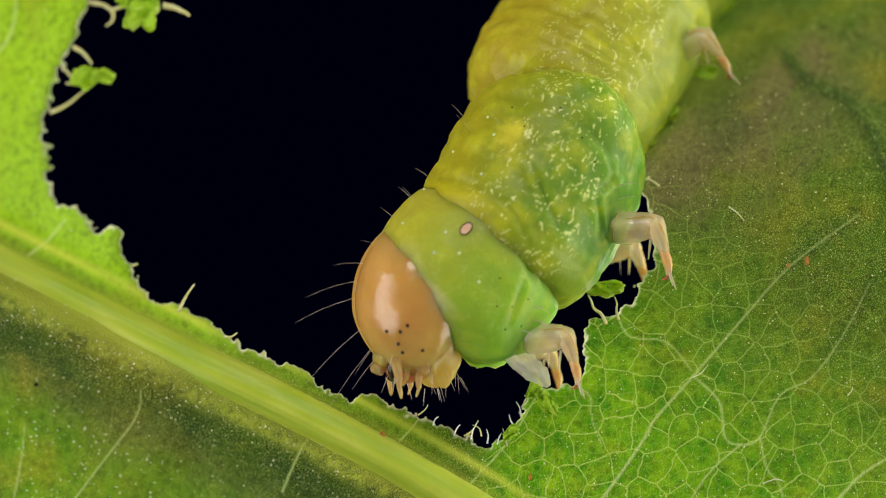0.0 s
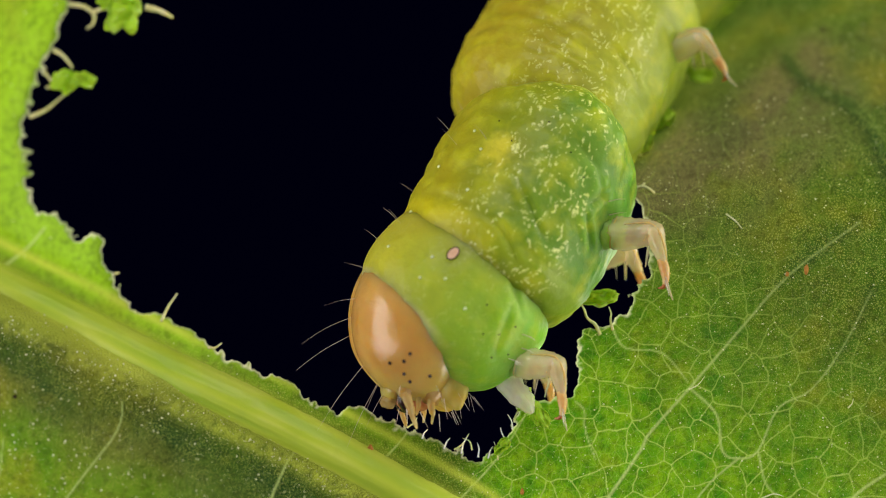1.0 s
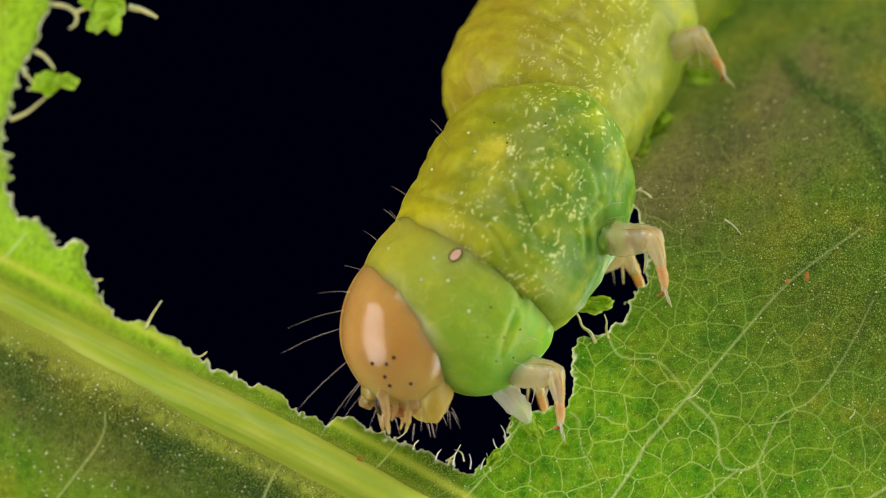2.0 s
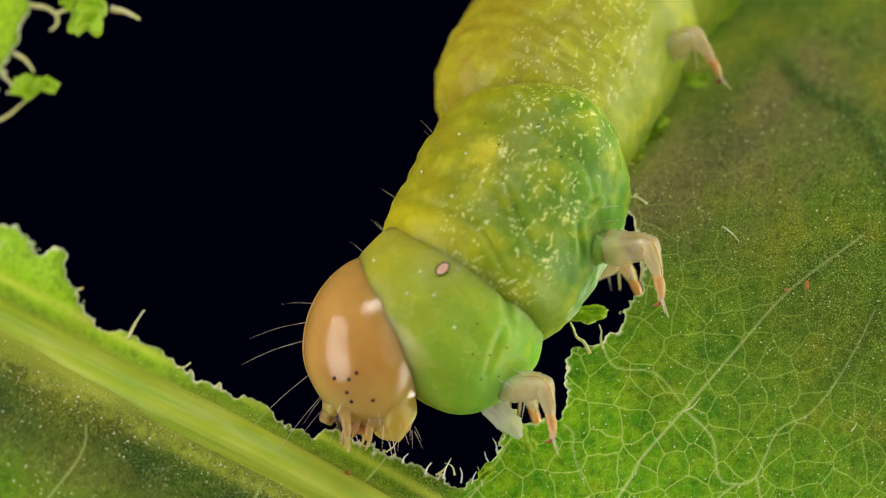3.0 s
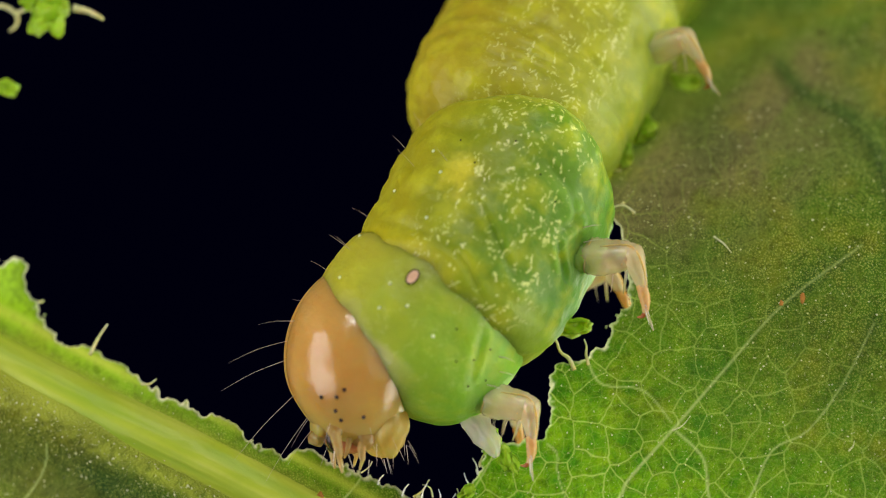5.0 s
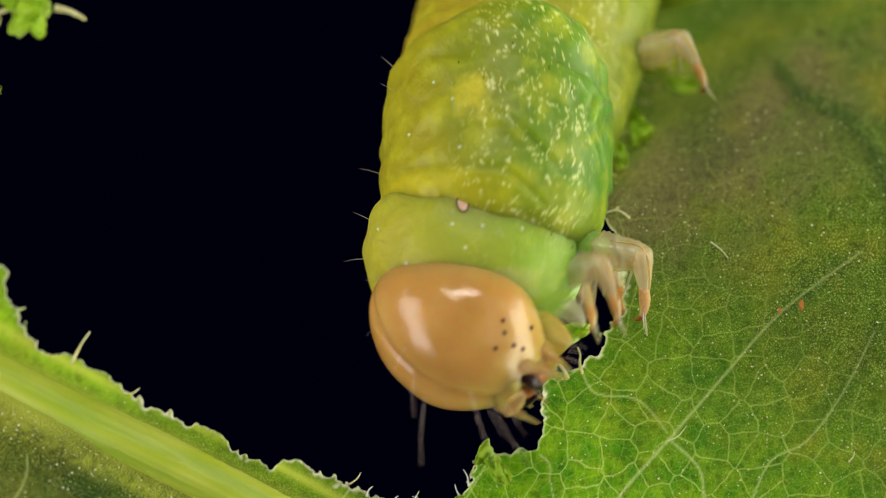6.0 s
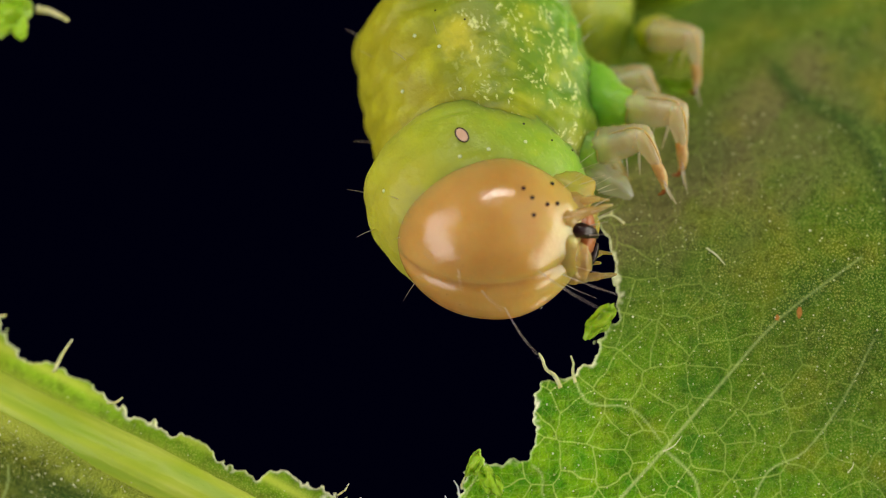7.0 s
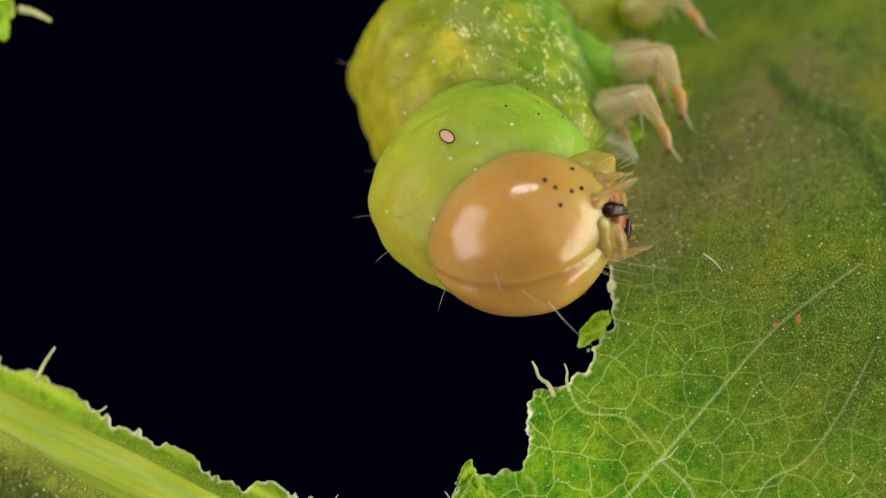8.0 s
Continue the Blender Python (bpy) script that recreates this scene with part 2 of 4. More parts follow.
def rib_material():
    m, t, p = material("midrib_skin")
    w = space(t)
    base = ramp(t, attribute(t, "stripe"), [(0.1, (0.36, 0.54, 0.03)), (0.5, (0.50, 0.63, 0.05)), (0.9, (0.66, 0.74, 0.13))])
    base = mixed(t, ramp(t, grain(t, w, 2.0, 4), [(0.5, 0.0), (0.8, 0.4)]), base, (0.36, 0.50, 0.05))
    link(t, base, p.inputs["Base Color"])
    p.inputs["Roughness"].default_value = 0.4
    p.inputs["Specular IOR Level"].default_value = 0.3
    bump(t, p, calc(t, "ADD", attribute(t, "stripe"), calc(t, "MULTIPLY", grain(t, w, 20.0, 3), 0.7)), 0.4, 0.00002)
    thin = node(t, "ShaderNodeBsdfTranslucent")
    link(t, base, thin.inputs["Color"])
    mix = node(t, "ShaderNodeMixShader", Fac=0.2)
    link(t, p.outputs[0], mix.inputs[1])
    link(t, thin.outputs[0], mix.inputs[2])
    link(t, mix.outputs[0], t.nodes["Material Output"].inputs["Surface"])
    return m


RIB_SKIN = rib_material()
SPOT = plain_material("rust_spot", ((0.34, 0.13, 0.02), (0.5, 0.22, 0.03)), 0.6, 8)


# ---- building helpers ----
def at(u, v, w=0.0):
    """Millimetres right, up and towards the lens, along the line of sight of that spot on the leaf."""
    k = 1 - w / REACH
    return Vector((u * k * MM, -w * MM, HEIGHT + v * k * MM))


def part(name, bm, mat, parent=None, label=""):
    me = bpy.data.meshes.new(name)
    bm.to_mesh(me)
    bm.free()
    return mesh_part(name, me, mat, parent, label)


def mesh_part(name, me, mat, parent=None, label=""):
    if mat and not me.materials:
        me.materials.append(mat)
    me.shade_smooth()
    ob = new(name, me)
    ob.parent = parent
    if parent and parent.name == "leaf":
        ob.location.y = FOCUS * MM
    if label:
        tagged(ob, label)
    return ob


def tube(points, radii, sides=12, wobble=0.0, facet=0.0):
    """A tapered, closed tube through points (millimetres) as a bmesh in metres."""
    bm = bmesh.new()
    pts = [Vector(p) * MM for p in points]
    fine, rad = [], []
    steps = 5
    for i in range(len(pts) - 1):
        p0, p1, p2, p3 = pts[max(i - 1, 0)], pts[i], pts[i + 1], pts[min(i + 2, len(pts) - 1)]
        for k in range(steps):
            s = k / steps
            fine.append(0.5 * (2 * p1 + (p2 - p0) * s + (2 * p0 - 5 * p1 + 4 * p2 - p3) * s * s + (3 * p1 - p0 - 3 * p2 + p3) * s ** 3))
            rad.append(radii[i] + (radii[i + 1] - radii[i]) * s)
    fine.append(pts[-1])
    rad.append(radii[-1])
    rings = []
    side = None
    for i, p in enumerate(fine):
        d = (fine[min(i + 1, len(fine) - 1)] - fine[max(i - 1, 0)]).normalized()
        if side is None:
            side = d.cross(Vector((0, 1, 0)) if abs(d.y) < 0.9 else Vector((1, 0, 0))).normalized()
        side = (side - d * side.dot(d)).normalized()
        other = d.cross(side)
        ring = []
        for k in range(sides):
            a = 2 * math.pi * k / sides
            r = rad[i] * MM * (1 + facet * math.cos(4 * a + 0.7) + wobble * noise.noise(Vector((i * 0.7, k * 1.3, radii[0] * 9))))
            ring.append(bm.verts.new(p + (side * math.cos(a) + other * math.sin(a)) * r))
        rings.append(ring)
    for a, b in zip(rings, rings[1:]):
        for k in range(sides):
            bm.faces.new((a[k], a[(k + 1) % sides], b[(k + 1) % sides], b[k]))
    bm.faces.new(list(reversed(rings[0])))
    bm.faces.new(rings[-1])
    bmesh.ops.recalc_face_normals(bm, faces=bm.faces)
    return bm


def lump(centre, radii, rings=14, sides=20, rough=0.0, seed=0.0):
    """A rounded, slightly uneven body; centre and radii in millimetres."""
    bm = bmesh.new()
    bmesh.ops.create_uvsphere(bm, u_segments=sides, v_segments=rings, radius=1.0)
    for v in bm.verts:
        k = 1 + rough * noise.noise(v.co * 1.7 + Vector((seed, seed * 2, 0)))
        v.co = Vector((centre[i] + v.co[i] * radii[i] * k for i in range(3))) * MM
    return bm


# ---- the leaf ----
def lattice(u, v, size, seed):
    """Smooth random field between -1 and 1."""
    table = np.random.RandomState(seed).uniform(-1, 1, (256, 256))
    x, y = u / size + 500, v / size + 500
    i, j = np.floor(x).astype(int), np.floor(y).astype(int)
    fx, fy = x - i, y - j
    fx, fy = fx * fx * (3 - 2 * fx), fy * fy * (3 - 2 * fy)
    g = lambda a, b: table[a % 256, b % 256]
    return (g(i, j) * (1 - fx) + g(i + 1, j) * fx) * (1 - fy) + (g(i, j + 1) * (1 - fx) + g(i + 1, j + 1) * fx) * fy


def rounded(points, steps=4, closed=False):
    """A smooth line through a few points."""
    pts = np.array(points, float)
    n = len(pts)
    out = []
    for i in range(n if closed else n - 1):
        q = [pts[(i + k) % n] if closed else pts[min(max(i + k, 0), n - 1)] for k in (-1, 0, 1, 2)]
        for k in range(steps):
            s = k / steps
            out.append(0.5 * (2 * q[1] + (q[2] - q[0]) * s + (2 * q[0] - 5 * q[1] + 4 * q[2] - q[3]) * s * s + (3 * q[1] - q[0] - 3 * q[2] + q[3]) * s ** 3))
    if not closed:
        out.append(pts[-1])
    return np.array(out)


def to_line(u, v, line, closed=False):
    """Distance to a line, the side of it (left: +), and how far along."""
    best, side, along = np.full(u.shape, 1e9), np.zeros(u.shape), np.zeros(u.shape)
    n = len(line)
    for i in range(n if closed else n - 1):
        a, b = line[i], line[(i + 1) % n]
        d = b - a
        s = np.clip(((u - a[0]) * d[0] + (v - a[1]) * d[1]) / max(d @ d, 1e-12), 0, 1)
        dx, dy = u - a[0] - s * d[0], v - a[1] - s * d[1]
        r = dx * dx + dy * dy
        near = r < best
        best = np.where(near, r, best)
        side = np.where(near, np.sign(d[0] * dy - d[1] * dx), side)
        along = np.where(near, (i + s) / n, along)
    return np.sqrt(best), side, along


def inside(u, v, line):
    hit = np.zeros(u.shape, bool)
    for a, b in zip(line, np.roll(line, -1, axis=0)):
        cross = ((a[1] > v) != (b[1] > v)) & (u < (b[0] - a[0]) * (v - a[1]) / (b[1] - a[1] + 1e-12) + a[0])
        hit ^= cross
    return hit


# border of the eaten hole, from the upper left round to the upper right
EATEN = [(-7.74, 7.14), (-7.92, 5.51), (-8.11, 4.89), (-8.49, 3.89), (-8.85, 2.95), (-8.68, 2.01), (-8.74, 1.20), (-8.18, 0.89), (-7.74, 0.45),
         (-7.24, 0.39), (-6.99, -0.36), (-6.55, -0.99), (-5.67, -1.36), (-5.17, -1.68), (-4.74, -1.99), (-4.42, -2.29), (-4.20, -2.21), (-3.95, -2.31), (-3.73, -2.64), (-3.33, -2.62), (-2.95, -2.84), (-2.83, -3.04),
         (-2.17, -3.34), (-1.61, -3.27), (-0.55, -3.74), (0.20, -4.06), (0.82, -4.26), (1.29, -4.29), (1.64, -3.80), (1.89, -3.24), (1.98, -3.01),
         (2.51, -3.11), (3.08, -2.89), (3.17, -2.11), (3.33, -1.61), (3.89, -1.44), (4.31, -1.12), (4.31, -0.71), (4.64, -0.30),
         (4.67, 0.41), (4.50, 1.10), (4.15, 1.60), (3.75, 2.40), (3.55, 3.60), (3.45, 7.14)]
RIB = rounded([(-12.55, 1.01), (-9.80, -0.39), (-7.92, -1.32), (-6.05, -2.26), (-4.17, -3.14), (-2.80, -3.81), (-1.05, -4.74), (0.82, -5.84), (2.70, -7.11)])
VEINS = [
    ([(2.20, -7.11), (3.54, -5.50), (4.47, -4.17), (4.67, -3.79), (5.58, -2.76), (6.66, -1.51), (7.70, -0.36), (9.20, 0.76)], 0.05),
    ([(5.58, -2.85), (6.12, -3.39), (6.24, -4.17), (6.59, -4.33), (7.01, -4.17), (7.45, -3.24), (8.15, -2.85), (8.85, -1.91), (9.45, -0.74)], 0.035),
    ([(3.89, -1.56), (4.16, -1.95), (4.95, -2.06), (5.50, -2.69)], 0.03),
    ([(7.45, -6.99), (8.78, -5.50), (9.32, -4.95), (10.45, -4.24), (11.95, -3.11)], 0.055),
    ([(0.20, -5.61), (1.26, -4.49), (1.76, -3.80), (2.08, -3.24)], 0.03),
    ([(3.08, -3.11), (3.27, -3.30), (3.29, -3.74), (3.51, -4.36)], 0.025),
    ([(6.59, -4.33), (5.97, -4.86), (5.51, -5.50), (5.20, -6.24)], 0.03),
    ([(7.01, -4.17), (7.17, -4.86), (7.45, -5.24), (7.70, -6.24)], 0.03),
    ([(-3.55, -5.36), (-3.17, -4.49), (-2.95, -4.17)], 0.04),
    ([(-8.30, -5.74), (-7.55, -4.74), (-6.80, -3.74), (-6.67, -3.11)], 0.03),
    ([(-9.55, -5.74), (-9.36, -4.86), (-9.24, -3.86)], 0.025),
    ([(-9.30, -0.24), (-8.74, 0.20), (-8.36, 0.64)], 0.05),
    ([(-10.18, 4.01), (-9.55, 4.76), (-9.43, 5.76)], 0.04),
    ([(-1.18, -4.49), (-0.61, -3.86), (-0.49, -3.55)], 0.03),
]


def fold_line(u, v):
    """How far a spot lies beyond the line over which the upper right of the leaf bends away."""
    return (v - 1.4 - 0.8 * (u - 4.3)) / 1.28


def leaf_height(u, v):
    """How far the leaf stands towards the lens, and the midrib's shares."""
    d, side, _ = to_line(u, v, RIB)
    s = d * side
    soft = lambda x, k: k * np.logaddexp(0, x / k)
    streak = 0.82 + 0.25 * lattice(u * 0.22 + v * 0.1, s, 0.14, 41)
    fuzz = np.clip(0.55 + 0.5 * lattice(u, v, 0.09, 43) + 0.45 * lattice(u, v, 0.5, 44), 0, 1)
    rib = np.exp(-(np.abs(s + 0.03) / 0.5) ** 4) * streak + 0.8 * np.exp(-((s - 0.86) / 0.10) ** 2) * streak + 0.6 * fuzz * np.exp(-((s + 0.66) / 0.17) ** 2)
    w = 0.42 * np.exp(-(s / 0.55) ** 2) + 0.10 * np.exp(-((s - 0.8) / 0.2) ** 2)
    # the upper right bends away over a ridge, the lower blade falls away from the midrib
    bend = 1 / (1 + np.exp(-(u - 2.6) / 0.4))
    past = fold_line(u, v)
    w -= bend * (0.36 * soft(v - 0.4, 0.5) + 0.65 * soft(v - 2.2, 0.5) + 0.95 * soft(past, 0.25))
    w += bend * 0.16 * np.exp(-((past + 0.1) / 0.45) ** 2)
    w -= 0.16 * soft(v - 2.0, 0.8) * (1 - bend)
    w -= 1.1 * (soft(-s - 0.6, 0.16) - soft(-s - 1.55, 0.25)) - 0.12 * soft(-s - 2.1, 0.35)
    # the blade above the midrib leans away towards the leaf's tip
    w -= 0.42 * soft(-u - 3.5, 0.8) / (1 + np.exp(-(s + 0.2) / 0.3))
    w += 0.16 * lattice(u, v, 2.6, 3) + 0.06 * lattice(u, v, 0.9, 4)
    return w, rib, s


def leaf():
    step = 0.031
    us, vs = np.arange(-11.8, 12.8, step), np.arange(-7.2, 7.2, step)
    u, v = np.meshgrid(us, vs, indexing="ij")
    border = rounded(EATEN, 4, True)
    d, _, _ = to_line(u, v, border, True)
    sd = np.where(inside(u, v, border), -d, d)
    sd += 0.09 * lattice(u, v, 0.34, 11) + 0.075 * lattice(u, v, 0.12, 12) + 0.03 * lattice(u, v, 0.065, 14) - 0.20 * np.clip(np.abs(lattice(u, v, 0.42, 13)) - 0.55, 0, 1) + 0.03
    gu, gv = np.gradient(sd, step)
    norm = np.maximum(np.sqrt(gu * gu + gv * gv), 0.6)
    cut = sd < 0
    move = np.clip(np.where(cut, -sd / norm, 0), 0, step * 1.2)
    uu, vv = u + gu / norm * move, v + gv / norm * move
    w, rib, s = leaf_height(u, v)
    # veins: main ones drawn, the net between them grown
    vein = np.zeros(u.shape)
    ridge = np.zeros(u.shape)
    near = np.zeros(u.shape)
    for line, half in VEINS:
        dist, _, along = to_line(u, v, rounded(line))
        half = half * 0.68 * (1 - 0.4 * along)
        vein = np.maximum(vein, np.clip(1.5 - dist / half, 0, 1) * 0.78)
        near = np.maximum(near, np.exp(-(dist / 0.22) ** 2))
        ridge = np.maximum(ridge, np.exp(-(dist / (half * 1.6)) ** 2))
    right = np.clip((u - 0.2) / 1.2, 0, 1) * (s > 0.2)
    clear = np.clip(1.15 - (u * 0.55 + v * 0.75 + 1.2) / 5.6, 0.15, 1) * right
    w += 0.014 * ridge
    rim = np.clip(1.2 - sd / (0.042 + 0.025 * lattice(u, v, 0.7, 61)), 0, 1) * np.clip(0.75 + 0.6 * lattice(u, v, 0.5, 62), 0, 1)
    w -= 0.05 * np.clip(1 - sd / 0.06, 0, 1) ** 2
    # lamp sheen on the upper right and along the fold, painted brown
    spread = np.exp(-(((u - 6.4) / 3.6) ** 2 + ((v - 2.3 - 0.5 * (u - 6.4)) / 1.6) ** 2))
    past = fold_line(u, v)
    spread = 0.75 * spread + 0.85 * np.exp(-((past + 0.12) / 0.48) ** 2) * np.clip((u - 3.6) / 0.8, 0, 1) * np.clip((9.0 - u) / 2.0, 0, 1)
    blush = np.clip(spread * (1.2 + 0.5 * lattice(u * 0.5 + v * 0.45, u - v, 0.55, 31) + 0.35 * lattice(u, v, 0.3, 34)), 0, 1) * (u > 3) * 0.9
    blush = np.maximum(blush, np.clip(0.55 + 0.5 * lattice(u, v, 1.4, 33), 0, 1) * (s < -0.5) * 0.3)
    # back-lit glow above the midrib, painted stronger towards the left
    young = np.clip((s - 0.3) / 0.5, 0, 1) * (0.45 * np.clip((0.6 - u) / 2.0, 0, 1) + 0.37 * np.clip((-3.5 - u) / 2.5, 0, 1))
    # shade in the trough below the midrib, painted into the colour
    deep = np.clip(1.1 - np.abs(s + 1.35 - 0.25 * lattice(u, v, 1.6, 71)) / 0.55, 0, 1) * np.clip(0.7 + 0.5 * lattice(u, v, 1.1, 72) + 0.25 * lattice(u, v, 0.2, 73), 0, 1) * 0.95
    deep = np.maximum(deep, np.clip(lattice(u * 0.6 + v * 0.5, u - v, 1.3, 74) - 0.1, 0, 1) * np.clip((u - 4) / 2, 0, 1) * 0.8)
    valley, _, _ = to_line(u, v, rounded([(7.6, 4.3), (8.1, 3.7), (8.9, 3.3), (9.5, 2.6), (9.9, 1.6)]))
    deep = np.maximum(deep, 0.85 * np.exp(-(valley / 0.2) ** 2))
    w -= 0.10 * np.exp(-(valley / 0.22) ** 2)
    # shade where the leaf turns back past the fold, painted as darker green
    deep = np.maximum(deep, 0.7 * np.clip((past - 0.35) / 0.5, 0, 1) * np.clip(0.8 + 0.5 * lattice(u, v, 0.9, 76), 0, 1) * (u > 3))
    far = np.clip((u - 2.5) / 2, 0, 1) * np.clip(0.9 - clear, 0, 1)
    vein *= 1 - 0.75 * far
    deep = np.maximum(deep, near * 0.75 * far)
    # light through the lower right and on the lower blade, painted as brighter green
    fresh = np.clip(clear * 1.2 - 0.25, 0, 1) * (1 - np.clip(blush * 1.5, 0, 1)) * 0.97
    fresh = np.maximum(fresh, np.clip(-s - 2.0 + 0.4 * lattice(u, v, 1.2, 75), 0, 1) * 0.4)
    # the lower blade's lit stretch, painted lighter
    young = np.maximum(young, np.clip(-s - 1.9 + 0.5 * lattice(u, v, 1.5, 77), 0, 1) * np.clip(0.8 + 0.4 * lattice(u, v, 0.6, 78), 0, 1) * 0.34)
    rows, cols = u.shape
    keep = ~(cut[:-1, :-1] & cut[1:, :-1] & cut[1:, 1:] & cut[:-1, 1:])
    number = np.arange(rows * cols).reshape(rows, cols)
    quads = np.stack([number[:-1, :-1], number[1:, :-1], number[1:, 1:], number[:-1, 1:]], -1)[keep]
    used = np.unique(quads)
    index = np.full(rows * cols, -1)
    index[used] = np.arange(len(used))
    quads = index[quads]
    k = 1 - w / REACH
    xyz = np.stack([uu * k * MM, -w * MM, HEIGHT + vv * k * MM], -1).reshape(-1, 3)[used]
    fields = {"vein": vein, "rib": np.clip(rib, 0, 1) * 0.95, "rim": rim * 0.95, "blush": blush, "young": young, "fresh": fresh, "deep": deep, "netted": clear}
    fields = {n: f.reshape(-1)[used] for n, f in fields.items()}
    # the cut edge runs back through the blade's thickness
    edges = np.concatenate([quads[:, [0, 1]], quads[:, [1, 2]], quads[:, [2, 3]], quads[:, [3, 0]]])
    key = np.sort(edges, 1)
    code = key[:, 0] * len(used) + key[:, 1]
    _, first, count = np.unique(code, return_index=True, return_counts=True)
    rimmed = edges[first[count == 1]]
    ends = np.unique(rimmed)
    back = np.full(len(used), -1)
    back[ends] = len(used) + np.arange(len(ends))
    behind = xyz[ends] + np.array([0, 0.13 * MM, 0])
    walls = np.stack([rimmed[:, 1], rimmed[:, 0], back[rimmed[:, 0]], back[rimmed[:, 1]]], 1)
    xyz = np.concatenate([xyz, behind])
    me = bpy.data.meshes.new("blade")
    me.from_pydata(xyz.tolist(), [], np.concatenate([quads, walls]).tolist())
    for n, f in fields.items():
        a = me.attributes.new(n, "FLOAT", "POINT")
        a.data.foreach_set("value", np.concatenate([f, f[ends]]).astype(np.float32))
    me.update()
    thing = tagged(new("leaf"), "large green leaf, half eaten, with pale midrib and net of veins", "leaf")
    thing.location = (0, -FOCUS * MM, 0)
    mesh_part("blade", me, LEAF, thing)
    return thing


def leaf_place(u, v, lift=0.0):
    w, _, _ = leaf_height(np.array([float(u)]), np.array([float(v)]))
    return at(u, v, float(w[0]) + lift)


LEAF_THING = leaf()
cam.data.dof.focus_object = LEAF_THING


def on_leaf(points, lift=0.0):
    """Points of the leaf's face, in millimetres of the place."""
    return [leaf_place(u, v, lift) / MM for u, v in points]


def midrib():
    line = RIB[2:-2]
    sides = 72
    core = [leaf_place(u, v, -0.30) / MM for u, v in line]
    ob = part("midrib", tube(core, list(np.linspace(0.46, 0.43, len(core))), sides, 0.02), RIB_SKIN, LEAF_THING, "thick pale yellow-green midrib")
    i = np.arange(len(ob.data.vertices))
    ring, turn = i // sides, i % sides
    stripe = 0.5 + 0.42 * lattice(ring * 0.05, turn * 1.0, 6.5, 51) + 0.14 * lattice(ring * 0.12, turn * 1.0, 1.8, 52) + 0.2 * lattice(ring * 1.0, turn * 1.0, 9.0, 53)
    xyz = np.empty(len(i) * 3)
    ob.data.vertices.foreach_get("co", xyz)
    xyz = xyz.reshape(-1, sides, 3)
    middle = xyz.mean(1, keepdims=True)
    ribbing = (0.95 + 0.10 * stripe + 0.012 * lattice(ring * 1.0, turn * 1.0, 2.5, 54)).reshape(-1, sides, 1)
    ob.data.vertices.foreach_set("co", (middle + (xyz - middle) * ribbing).reshape(-1))
    ob.data.attributes.new("stripe", "FLOAT", "POINT").data.foreach_set("value", stripe.astype(np.float32))


def fibre(points, thick, name="fibre", lift=0.0, mat=None):
    base = on_leaf(points[:1], lift)[0]
    pts = []
    for k, (u, v) in enumerate(points):
        q = at(u, v, 0) / MM
        pts.append(Vector((q.x, base.y - 0.05 * k, q.z)))
    part(name, tube(pts, list(np.linspace(thick * 0.75, thick * 0.3, len(pts))), 8, 0.25), mat or FIBRE, LEAF_THING)


def scrap(u, v, radii, turn, seed, parent=None, lift=0.25):
    """A crumpled little piece of blade left standing."""
    bm = bmesh.new()
    bmesh.ops.create_icosphere(bm, subdivisions=4, radius=1.0)
    m = pose(0, 0, 0, 0, turn, 0)
    q = leaf_place(u, v, lift) if parent else Vector()
    for w in bm.verts:
        k = 1 + 0.55 * noise.noise(w.co * 1.3 + Vector((seed, 0, seed))) + 0.22 * noise.noise(w.co * 4 + Vector((seed, 0, 0)))
        c = Vector((w.co.x * radii[0], w.co.y * 0.08 + 0.16 * noise.noise(w.co * 1.6 + Vector((0, seed, 0))), w.co.z * radii[1])) * k
        w.co = q + (m @ c) * MM
    return part("leaf_scrap", bm, SCRAP, parent)


